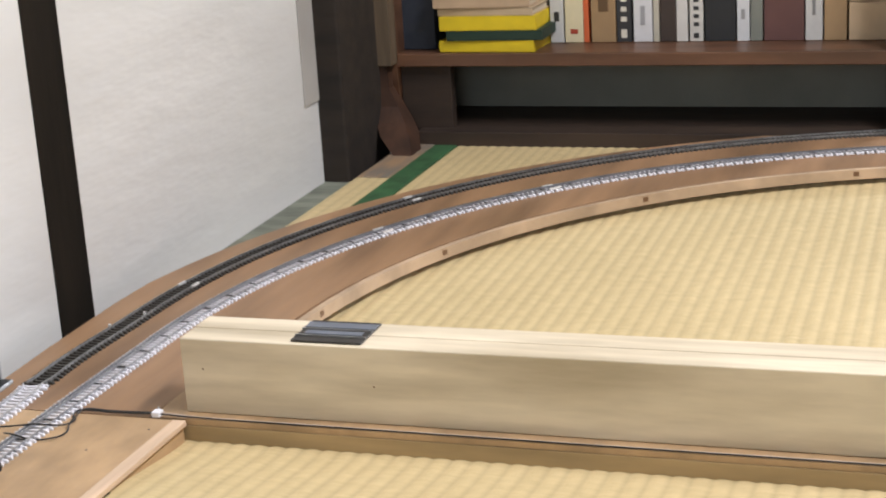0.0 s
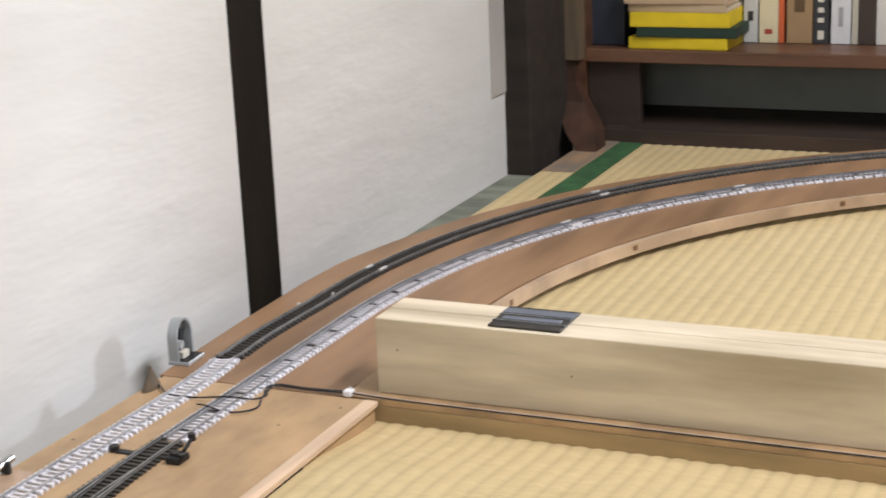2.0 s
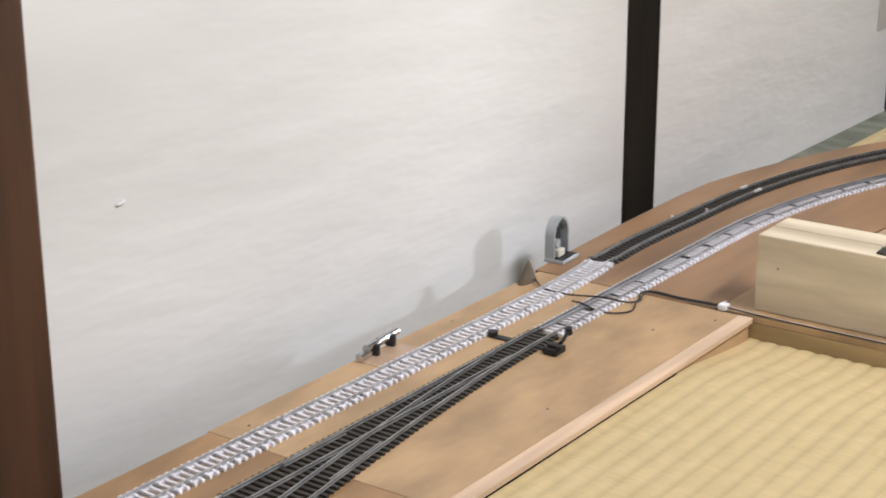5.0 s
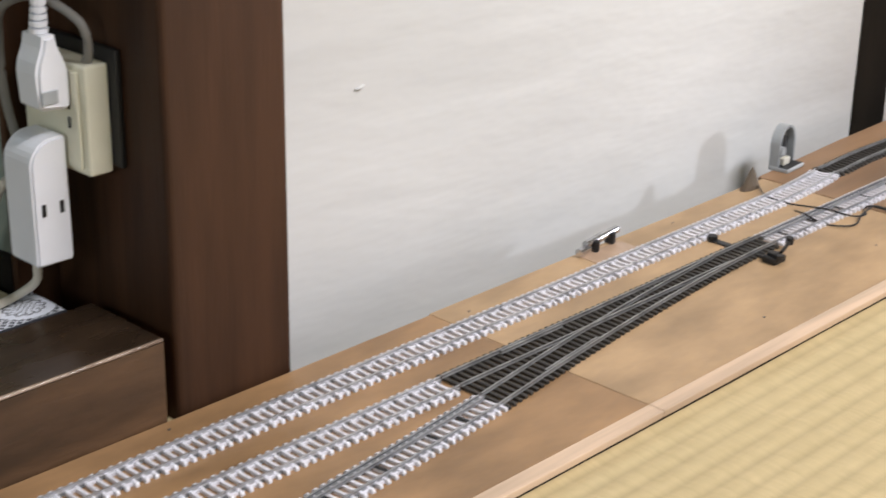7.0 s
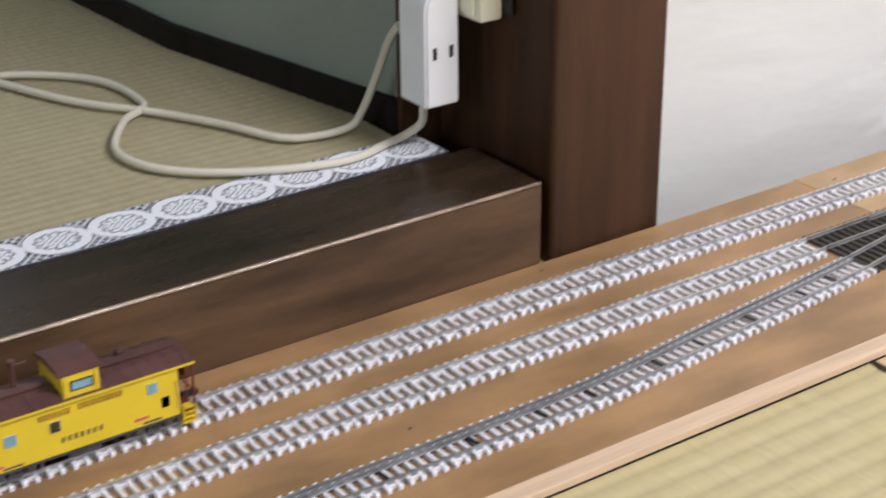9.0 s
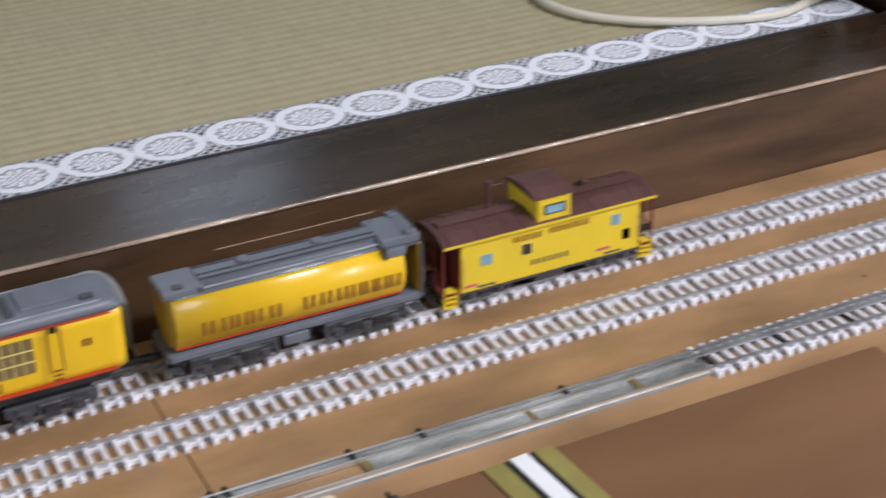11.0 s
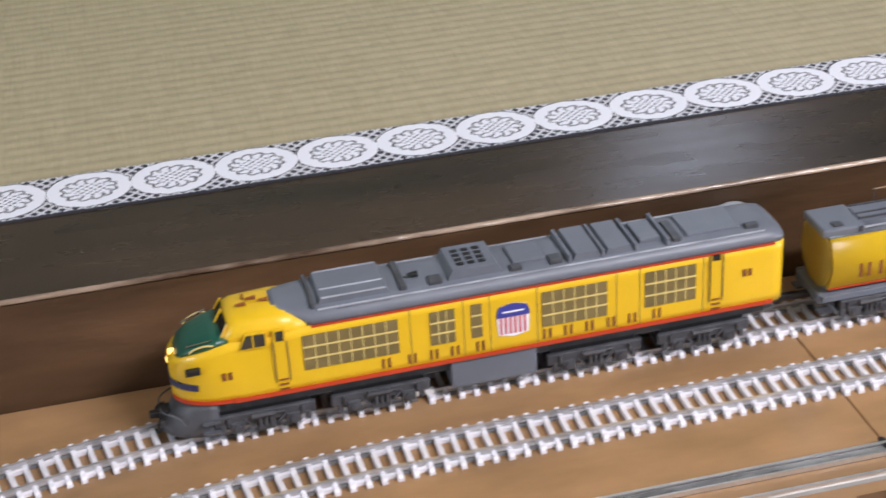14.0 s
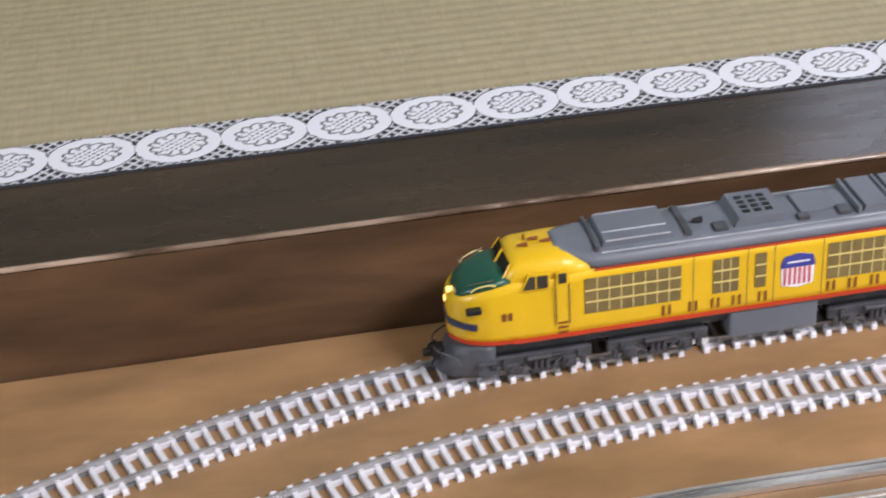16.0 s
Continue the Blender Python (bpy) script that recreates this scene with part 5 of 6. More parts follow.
# cab
cabr = []
for x, w, z, c in ((0.0232, 0.0140, 0.0466, 0.0030), (0.0275, 0.0150, 0.0466, 0.0094), (0.0310, 0.0158, 0.0470, 0.0106), (0.0480, 0.0166, 0.0474, 0.0108), (0.0600, 0.0172, 0.0478, 0.0090)):
    cabr.append((x, roof_ring(w, z, c)))
loft(cabr, YELLOW, "cab", loco)
for s in (-1, 1):
    g = bmesh.new()
    vs = [g.verts.new(p) for p in ((0.0226, s * 0.0008, 0.0500), (0.0262, s * 0.0008, 0.0561), (0.0270, s * 0.0112, 0.0549), (0.0236, s * 0.0124, 0.0494))]
    g.faces.new(vs)
    bmesh.ops.solidify(g, geom=g.faces[:], thickness=0.0012)
    part("windscreen", g, GLASS_DARK, loco)
    wf = prism([(0.0300, 0.0445), (0.0425, 0.0445), (0.0425, 0.0520), (0.0335, 0.0525)], s * 0.0164 if s < 0 else 0.0150, s * 0.0150 if s < 0 else 0.0164, axis="y")
    bmesh.ops.translate(wf, verts=wf.verts, vec=(0, s * 0.0013, 0))
    win = part("side_window", wf, YELLOW, loco)
    gl = prism([(0.0308, 0.0452), (0.0417, 0.0452), (0.0417, 0.0512), (0.0338, 0.0515)], s * 0.0179, s * 0.0172, axis="y")
    part("glazing", gl, GLASS_DARK, win)
    d = part("cab_door", box(0.0452, 0.0505, s * HW - 0.0003, s * HW + 0.0003, 0.0255, 0.0520), YELLOW, loco)
    part("door_window", box(0.0462, 0.0496, s * HW - 0.0005, s * HW + 0.0005, 0.0462, 0.0510), GLASS_DARK, d)
    for x in (0.0448, 0.0508):
        part("grab_rail", rod((x, s * (HW + 0.0006), 0.026), (x, s * (HW + 0.0006), 0.046), 0.00028, 6), GRILLE_M, loco)
    for z in (0.0215, 0.0240, 0.0265):
        part("step", box(0.0458, 0.0500, s * HW - 0.0008, s * HW + 0.0008, z, z + 0.0006), LETTER, loco)
    # red lines
    part("red_line", box(0.0262, 0.2760, s * HW - 0.00035, s * HW + 0.00035, ZB - 0.0006, ZB + 0.0014), RED_LINE, loco)
    part("red_line", box(0.0620, 0.2760, s * HW - 0.00035, s * HW + 0.00035, ZS - 0.0006, ZS + 0.0003), RED_LINE, loco)
    # grilles
    for x0, x1, z0, z1, nx, nz in ((0.0575, 0.0995, 0.0292, 0.0464, 8, 3), (0.1138, 0.1250, 0.0298, 0.0466, 3, 3), (0.1325, 0.1373, 0.0298, 0.0468, 1, 3), (0.1650, 0.1955, 0.0288, 0.0466, 6, 3), (0.2135, 0.2378, 0.0290, 0.0472, 5, 3)):
        g = part("air_grille", box(x0, x1, s * HW - 0.0004, s * HW + 0.0002, z0, z1), GRILLE_M, loco)
        for k in range(1, nz):
            z = z0 + (z1 - z0) * k / nz
            part("bar", box(x0, x1, s * HW - 0.0007, s * HW + 0.0007, z - 0.00035, z + 0.00035), GRILLE_BAR, g)
        for k in range(1, nx):
            x = x0 + (x1 - x0) * k / nx
            part("bar", box(x - 0.00022, x + 0.00022, s * HW - 0.0006, s * HW + 0.0006, z0, z1), GRILLE_BAR, g)
    letters(loco, (0.0933, 0.1050, 0.1150, 0.1245, 0.1362), s * (HW + 0.0002), 0.0250, 0.0034, 0.0049, LETTER)
    letters(loco, (0.1672, 0.1771, 0.1872, 0.1973, 0.2075, 0.2192), s * (HW + 0.0002), 0.0250, 0.0034, 0.0049, LETTER)
    letters(loco, (0.0225, 0.0252), s * (HW + 0.00005), 0.0330, 0.0016, 0.0036, LETTER, "number_bar")
    letters(loco, (0.2615, 0.2642), s * (HW + 0.0002), 0.0378, 0.0016, 0.0036, LETTER, "number_bar")
    sh = part("shield", prism([(0.1446, 0.0285), (0.1516, 0.0270), (0.1586, 0.0285), (0.1592, 0.0395), (0.1580, 0.0428), (0.1552, 0.0434), (0.1516, 0.0442), (0.1480, 0.0434), (0.1452, 0.0428), (0.1440, 0.0395)], s * HW - 0.0004, s * HW + 0.0004, axis="y"), WHITE_M, loco, "plain striped shield with a blue top")
    part("blue_top", prism([(0.1440, 0.0374), (0.1592, 0.0374), (0.1592, 0.0395), (0.1580, 0.0428), (0.1552, 0.0434), (0.1516, 0.0442), (0.1480, 0.0434), (0.1452, 0.0428), (0.1440, 0.0395)], s * HW - 0.0006, s * HW + 0.0006, axis="y"), SHIELD_BLUE, sh)
    part("pale_bar", box(0.1466, 0.1566, s * HW - 0.0008, s * HW + 0.0008, 0.0398, 0.0405), WHITE_M, sh)
    for k in range(6):
        x = 0.1453 + 0.0022 * k
        part("stripe", box(x, x + 0.0011, s * HW - 0.0006, s * HW + 0.0006, 0.0288, 0.0372), SHIELD_PINK, sh)
    rd = part("rear_door", box(0.2452, 0.2500, s * HW - 0.0003, s * HW + 0.0003, 0.0255, 0.0503), YELLOW, loco)
    part("door_window", box(0.2458, 0.2494, s * HW - 0.0005, s * HW + 0.0005, 0.0470, 0.0502), BLACK_M, rd)
    for x in (0.2444, 0.2508):
        part("grab_rail", rod((x, s * (HW + 0.0006), 0.026), (x, s * (HW + 0.0006), 0.050), 0.0003, 6), GRILLE_M, loco)
    for z in (0.0215, 0.0240, 0.0265):
        part("step", box(0.2456, 0.2498, s * HW - 0.0008, s * HW + 0.0008, z, z + 0.0006), LETTER, loco)
    # skirts and tanks
    part("sill", box(0.022, 0.277, s * (HW - 0.0030) - 0.0006, s * (HW - 0.0030) + 0.0006, 0.0158, ZB - 0.0006), TRUCK_M, loco)
    for x in (0.1050, 0.1290, 0.1410, 0.1628, 0.2000, 0.2110, 0.2415):
        part("panel_seam", box(x - 0.00014, x + 0.00014, s * HW - 0.00018, s * HW + 0.00018, 0.0212, 0.0505), GRILLE_M, loco)
    part("centre_tank", box(0.1225, 0.1625, s * 0.0105 - 0.0058, s * 0.0105 + 0.0058, 0.0042, ZB - 0.0010, 0.0008), GREY_PAINT, loco, "plain grey tank under the body")
    part("number_light", box(0.0065, 0.0130, s * 0.0155 - 0.0022, s * 0.0155 + 0.0008, 0.0362, 0.0388, 0.0004), BLACK_M, loco)
    part("handrail", rod((0.0085, s * 0.0105, 0.0470), (0.0200, s * 0.0135, 0.0500), 0.0003, 6), CHROME, loco)
# roof
roof = []
for x, w, z, c in ((0.0470, 0.0078, 0.0566, 0.0018), (0.0495, 0.0104, 0.0556, 0.0026), (0.0555, 0.0142, 0.0532, 0.0047), (0.0605, 0.0168, 0.0510, 0.0068), (0.0635, 0.0174, 0.0506, 0.0071), (0.080, 0.0174, 0.0506, 0.0071), (0.15, 0.0174, 0.0506, 0.0071), (0.22, 0.0174, 0.0506, 0.0071), (0.272, 0.0173, 0.0506, 0.0071), (0.2795, 0.0163, 0.0506, 0.0060), (0.2818, 0.0140, 0.0506, 0.0040)):
    roof.append((x, roof_ring(w, z, c)))
loft(roof, GREY_PAINT, "roof", loco, "grey ribbed roof")
RT = 0.0578
part("roof_hatch", prism([(0.066, RT - 0.002), (0.068, RT + 0.0019), (0.097, RT + 0.0019), (0.099, RT - 0.002)], -0.0115, 0.0115, axis="y"), GREY_PAINT, loco)
for y in (-0.0115, -0.0040, 0.0115):
    part("roof_rail", rod((0.0685, y, RT + 0.0020), (0.0965, y, RT + 0.0020), 0.00045, 6), GREY_PALE, loco, "bright thin rail on the roof hatch")
# Extra glossy rod for the highlight on the front roof edge.
part("roof_rail", rod((0.074, -0.0150, 0.0556), (0.098, -0.0150, 0.0556), 0.0004, 6), GREY_GLOSS, loco)
part("cross_strip", box(0.0635, 0.0650, -0.0135, 0.0135, 0.0560, RT + 0.0010), TRUCK_M, loco)
part("horn", rod((0.108, -0.004, RT + 0.0016), (0.1125, -0.004, RT + 0.0016), 0.0008, 8, r2=0.0015), BLACK_M, loco)
part("stack_housing", prism([(0.124, RT - 0.002), (0.127, RT + 0.0036), (0.147, RT + 0.0036), (0.150, RT - 0.002)], -0.0110, 0.0110, axis="y"), GREY_PAINT, loco)
for x in (0.1315, 0.1365, 0.1415):
    for y in (-0.006, -0.002, 0.002, 0.006):
        part("stack_opening", box(x - 0.0016, x + 0.0016, y - 0.0012, y + 0.0012, RT + 0.0035, RT + 0.0039), BLACK_M, loco)
part("roof_hatch", box(0.155, 0.170, -0.008, 0.008, RT - 0.001, RT + 0.0012, 0.0006), GREY_PAINT, loco)
for x in (0.181, 0.196):
    part("roof_hatch", prism([(x, RT - 0.002), (x + 0.002, RT + 0.0021), (x + 0.0125, RT + 0.0021), (x + 0.014, RT - 0.002)], -0.0125, 0.0125, axis="y"), GREY_PAINT, loco)
for x in (0.180, 0.1955, 0.2110, 0.226):
    part("cross_strip", box(x - 0.0008, x + 0.0008, -0.0132, 0.0132, 0.0560, RT + 0.0022, 0.0003), GREY_PAINT, loco)
part("roof_hatch", box(0.214, 0.224, -0.009, 0.009, RT - 0.001, RT + 0.0016, 0.0005), GREY_PAINT, loco)
for x0, x1, y0, y1 in ((0.103, 0.106, -0.012, 0.012), (0.116, 0.122, -0.012, -0.006), (0.153, 0.158, -0.0125, -0.0085), (0.171, 0.177, -0.0125, -0.0060), (0.229, 0.233, -0.0120, 0.0060), (0.264, 0.270, -0.0120, -0.0085)):
    part("roof_fitting", box(x0, x1, y0, y1, RT - 0.0012, RT + 0.0009, 0.0003), TRUCK_M, loco)
part("roof_hatch", box(0.236, 0.262, -0.010, 0.010, RT - 0.001, RT + 0.0010, 0.0005), GREY_PAINT, loco)
for s in (-1, 1):
    # The fold's bright highlight is put in as thin pale rods.
    part("ridge_glint", rod((0.066, s * 0.0142, 0.0561), (0.272, s * 0.0142, 0.0561), 0.00045, 8), GREY_PALE, loco, "pale rod painting the highlight along the roof edge")
part("cab_horn", rod((0.036, 0.003, 0.0574), (0.036, 0.003, 0.0600), 0.0006, 6), LETTER, loco)
for x, y in ((0.034, -0.003), (0.039, 0.001), (0.044, -0.002)):
    part("cab_horn", rod((x - 0.002, y, 0.0588), (x + 0.0025, y, 0.0588), 0.0005, 6, r2=0.0011), LETTER, loco)
# front: pilot, lights, wing mark
pl = bmesh.new()
rows = []
for z, xf, w in ((0.0022, -0.0062, 0.0148), (0.0050, -0.0058, 0.0154), (0.0090, -0.0040, 0.0160), (0.0128, -0.0016, 0.0162), (0.0160, 0.0004, 0.0160), (0.0182, 0.0030, 0.0154)):
    rows.append([pl.verts.new((0.0185 - (0.0185 - xf) * math.cos(a) ** 0.75, w * math.sin(a), z)) for a in [math.pi * (k / 16 - 0.5) * 0.998 for k in range(17)]])
for a, b in zip(rows, rows[1:]):
    for p, q, r, t in zip(a, a[1:], b[1:], b):
        pl.faces.new((p, q, r, t))
    pl.faces.new((a[-1], a[0], b[0], b[-1]))
pl.faces.new(rows[0][::-1]), pl.faces.new(rows[-1])
part("pilot", pl, PILOT_M, loco, "dark grey rounded front pilot plough", smooth=True)
part("coupler_pocket", box(-0.0072, 0.0, -0.0034, 0.0034, 0.0070, 0.0122, 0.0005), BLACK_M, loco)
for s in (-1, 1):
    part("pilot_step", box(0.0105, 0.0185, s * 0.0166 - 0.0011, s * 0.0166 + 0.0011, 0.0046, 0.0056), PILOT_M, loco)
    part("pilot_step", box(0.0105, 0.0185, s * 0.0166 - 0.0011, s * 0.0166 + 0.0011, 0.0098, 0.0106), PILOT_M, loco)
    part("uncoupling_lever", tube([(-0.0064, s * 0.0020, 0.0130), (-0.0052, s * 0.0070, 0.0136), (0.0008, s * 0.0128, 0.0134), (0.0030, s * 0.0148, 0.0098)], 0.0004, 6, 4), TRUCK_M, loco)
    part("air_hose", tube([(-0.0040, s * 0.0062, 0.0105), (-0.0074, s * 0.0060, 0.0090), (-0.0080, s * 0.0052, 0.0052)], 0.0006, 6, 4), BLACK_M, loco)
coupler(loco, -0.011, -0.004)
part("headlight", rod((0.0012, 0.0, 0.0400), (0.005, 0.0, 0.0398), 0.0014, 12), HEADLIGHT, loco, "lit warm headlight")
part("headlight", rod((-0.0002, 0.0, 0.0362), (0.003, 0.0, 0.0362), 0.0014, 12), HEADLIGHT, loco, "lit warm headlight")
xs = [0.0115, 0.0090, 0.0065, 0.0045, 0.0028, 0.0016, 0.0008]
band = [(x - 0.0004, -nose_half(x) * 0.985 - 0.0002, 0.0282) for x in xs]
band += [(x, -y, z) for x, y, z in band[::-1]]
foot = [(x, -nose_half(x) * 0.952 - 0.0001, ZB + 0.0003) for x in (0.0262, 0.0220, 0.0180, 0.0150, *xs)]
foot += [(x, -y, z) for x, y, z in foot[::-1]]
part("red_line", sweep(foot, [(-0.0004, -0.0008), (0.0004, -0.0008), (0.0004, 0.0010), (-0.0004, 0.0010)]), RED_LINE, loco)
part("wing_mark", sweep(band, [(-0.0004, -0.0016), (0.0004, -0.0016), (0.0004, 0.0014), (-0.0004, 0.0014)]), WING_BLUE, loco, "dark blue band round the nose")
for s in (-1, 1):
    part("grab_iron", tube([(0.0095, s * 0.0128, 0.0448), (0.0115, s * 0.0134, 0.0466), (0.0165, s * 0.0146, 0.0482), (0.0200, s * 0.0148, 0.0476)], 0.0004, 6, 5), GRILLE_BAR, loco)
    part("window_divider", box(0.0362, 0.0368, s * 0.0176 - 0.0006, s * 0.0176 + 0.0006, 0.0450, 0.0516), YELLOW, loco)
    part("windscreen_post", rod((0.0236, s * 0.0124, 0.0493), (0.0270, s * 0.0114, 0.0552), 0.0005, 6), YELLOW, loco)
part("windscreen_post", rod((0.0224, 0.0, 0.0498), (0.0262, 0.0, 0.0563), 0.0007, 6), YELLOW, loco)
part("underframe", box(0.012, 0.274, -0.013, 0.013, 0.0125, 0.0193), TRUCK_M, loco)
for c in (0.038, 0.090, 0.190, 0.243):
    truck(loco, c - 0.0225, c + 0.0225, (c - 0.0125, c + 0.0125))
coupler(loco, 0.281, 0.297)
loco.matrix_world = pose(-0.074, -0.0040, 0.0050, 0, 0, 0.85)

# fuel tender
tender = thing("fuel_tender", "yellow and grey model fuel tender with a long round tank", "model tender", "model train")
TL = 0.123


def tank_ring(w, z0, z1, n=20, a0=0.0, a1=2 * math.pi):
    cz, h = (z0 + z1) / 2, (z1 - z0) / 2
    def bulged(v):
        return math.copysign(abs(v) ** 0.96, v)
    return [(w * bulged(math.cos(a0 + (a1 - a0) * k / n)), cz + h * bulged(math.sin(a0 + (a1 - a0) * k / n))) for k in range(n + 1)]


def tank_part(a0, a1, mat, name, off=0.0):
    full = [(x, tank_ring(0.0174 + off, 0.0130 - off, 0.0482 + off, 18, a0, a1) + tank_ring(0.0155, 0.0150, 0.0462, 18, a1, a0)) for x in (-0.0025, 0.06, 0.119)]
    return loft(full, mat, name, tender, caps=True)


for sgn in (0, 1):
    a = (math.pi + radians(-48), math.pi + radians(52)) if sgn == 0 else (radians(-52), radians(48))
    tank_part(a[0], a[1], YELLOW, "tank_side", 0.0002)
tank_part(radians(48), radians(132), GREY_GLOSS, "tank_top")
tank_part(radians(233), radians(307), GREY_PAINT, "tank_bottom")
# Both caps carry their shade in the paint colour.
part("end_cap", rod((-0.0035, 0, 0.0306), (0.0, 0, 0.0306), 0.0160, 28), YELLOW_SHADED, tender, "tank end with shade put in its colour")
part("end_cap", rod((0.117, 0, 0.0306), (0.1200, 0, 0.0306), 0.0160, 28), YELLOW_SHADED, tender, "tank end with shade put in its colour")
part("walkway", box(0.0145, 0.1085, -0.0062, 0.0062, 0.0470, 0.0490, 0.0004), GREY_PAINT, tender, "grey walkway along the top")
for y in (-0.0062, -0.0015, 0.0062):
    part("walkway_edge", box(0.0145, 0.1085, y - 0.0004, y + 0.0004, 0.0490, 0.0497), TRUCK_M, tender)
for s in (-1, 1):
    part("tank_pipe", rod((0.014, s * 0.0098, 0.0462), (0.110, s * 0.0098, 0.0462), 0.0006, 8), GREY_PALE, tender, "thin pipe along the tank top")
for sgn in (0, 1):
    def tx(d):
        """Distance d inwards from that end of the tender."""
        return -0.0085 + d if sgn == 0 else TL + 0.0075 - d
    def ends(a, b):
        return (min(tx(a), tx(b)), max(tx(a), tx(b)))
    for y in (-0.0128, 0.0128):
        part("end_step", box(*ends(0.0010, 0.0075), y - 0.0030, y + 0.0030, 0.0060, 0.0070), TRUCK_M, tender)
    if sgn == 0:
        part("front_roof", box(-0.0060, 0.0150, -0.0112, 0.0112, 0.0440, 0.0484, 0.0012), GREY_PAINT, tender, "plain grey roof over the front tank end")
        part("roof_hatch", box(0.0000, 0.0050, -0.0095, -0.0050, 0.0484, 0.0493, 0.0004), TRUCK_M, tender)
        part("roof_hatch", box(0.0120, 0.0140, -0.0120, -0.0070, 0.0455, 0.0480, 0.0003), TRUCK_M, tender)
        continue
    part("platform", box(*ends(0.0005, 0.0225), -0.0128, 0.0128, 0.0440, 0.0492, 0.0008), GREY_PAINT, tender, "grey end platform over the tank")
    part("platform_lip", box(*ends(0.0, 0.0225), -0.0136, 0.0136, 0.0428, 0.0442, 0.0004), TRUCK_M, tender)
    for y0, y1 in ((-0.0162, -0.0129), (0.0129, 0.0162)):
        part("platform_step", box(*ends(0.010, 0.0215), y0, y1, 0.0404, 0.0446, 0.0005), GREY_PAINT, tender)
        part("step_riser", box(*ends(0.0205, 0.0222), y0, y1, 0.0395, 0.0462, 0.0003), TRUCK_M, tender)
    for y in (-0.0118, 0.0118):
        part("top_box", box(*ends(0.003, 0.0085), y - 0.0014 if y < 0 else y - 0.0030, y + 0.0030 if y < 0 else y + 0.0014, 0.0492, 0.0512, 0.0004), GREY_PAINT, tender)
    part("end_bulkhead", box(*ends(0.0010, 0.0024), -0.0140, 0.0140, 0.0150, 0.0440, 0.0003), YELLOW_SHADED, tender)
    for y in (-0.0145, -0.005, 0.005, 0.0145):
        part("end_post", box(*ends(0.0, 0.0014), y - 0.0008, y + 0.0008, 0.0130, 0.0430), TRUCK_M, tender)
    for z in (0.0200, 0.0255, 0.0310, 0.0365):
        part("ladder_rung", box(*ends(-0.0002, 0.0008), -0.005, 0.005, z - 0.0004, z + 0.0004), TRUCK_M, tender)
    for y in (-0.0105, 0.0105):
        part("stanchion", rod((tx(0.0040), y, 0.0492), (tx(0.0040), y, 0.0542), 0.00030, 6), TRUCK_M, tender)
    part("end_rail", rod((tx(0.0040), -0.0105, 0.0541), (tx(0.0040), 0.0105, 0.0541), 0.00030, 6), TRUCK_M, tender)
for s in (-1, 1):
    part("red_line", box(-0.0023, 0.1188, s * 0.01215 - 0.0006, s * 0.01215 + 0.0006, 0.0168, 0.0178), RED_LINE, tender)
    part("frame_channel", box(-0.006, TL + 0.006, s * 0.0142 - 0.0008, s * 0.0142 + 0.0008, 0.0118, 0.0152, 0.0004), GREY_PAINT, tender)
for x in (0.029, 0.112):
    part("rail_stanchion", rod((x, 0.0085, 0.0486), (x, 0.0085, 0.0552), 0.0003, 6), TRUCK_M, tender)
part("handrail", rod((0.028, 0.0085, 0.0550), (0.114, 0.0085, 0.0550), 0.00022, 6), CURVE_BATTEN, tender)
part("hatch", rod((0.040, 0.0025, 0.0488), (0.040, 0.0025, 0.0503), 0.0034, 14), GREY_PAINT, tender)
part("hatch", rod((0.080, 0.0025, 0.0488), (0.080, 0.0025, 0.0503), 0.0034, 14), GREY_PAINT, tender)
part("underframe", box(-0.007, TL + 0.006, -0.0130, 0.0130, 0.0100, 0.0150, 0.0006), GREY_PAINT, tender)
part("gear_box", box(0.052, 0.066, -0.0155, 0.0155, 0.0050, 0.0110, 0.0008), GREY_PAINT, tender)
lx = [0.0130, 0.0230, 0.0305, 0.0380, 0.0480]
letters(tender, lx, -0.0177, 0.0282, 0.0052, 0.0072, LETTER)
letters(tender, lx, 0.0178, 0.0282, 0.0052, 0.0072, LETTER)
lx = [0.0660, 0.0752, 0.0842, 0.0920, 0.0992, 0.1060, 0.1132]
letters(tender, lx, -0.0177, 0.0282, 0.0052, 0.0072, LETTER)
letters(tender, lx, 0.0178, 0.0282, 0.0052, 0.0072, LETTER)
for c in (0.026, 0.097):
    truck(tender, c - 0.023, c + 0.023, (c - 0.0155, c, c + 0.0155))
coupler(tender, 0.128, 0.140)
coupler(tender, -0.018, -0.006)
tender.matrix_world = pose(0.2350, 0.0, 0.0050)

# caboose
caboose = thing("caboose", "yellow model caboose with a maroon roof and cupola", "model caboose", "model train")
CW, CB, CS = 0.0163, 0.0085, 0.0375
part("body", box(0.0105, 0.1200, -CW, CW, CB, CS, 0.0004), YELLOW2, caboose)
part("body_end", box(0.0098, 0.0104, -CW + 0.001, CW - 0.001, CB, CS - 0.001), MAROON_END, caboose, "maroon end wall")
part("body_end", box(0.1201, 0.1207, -CW + 0.001, CW - 0.001, CB, CS - 0.001), MAROON_END, caboose, "maroon end wall")
cr = [(-CW - 0.0010, CS), (-CW - 0.0010, CS + 0.0012), (-CW * 0.55, CS + 0.0042), (0, CS + 0.0052), (CW * 0.55, CS + 0.0042), (CW + 0.0010, CS + 0.0012), (CW + 0.0010, CS)]
loft([(0.0, cr), (0.1295, cr)], MAROON_ROOF, "roof", caboose, smooth=False)
part("roof_edge", box(0.0, 0.1295, -CW - 0.0014, -CW - 0.0010, CS - 0.0004, CS + 0.0010), YELLOW2, caboose)
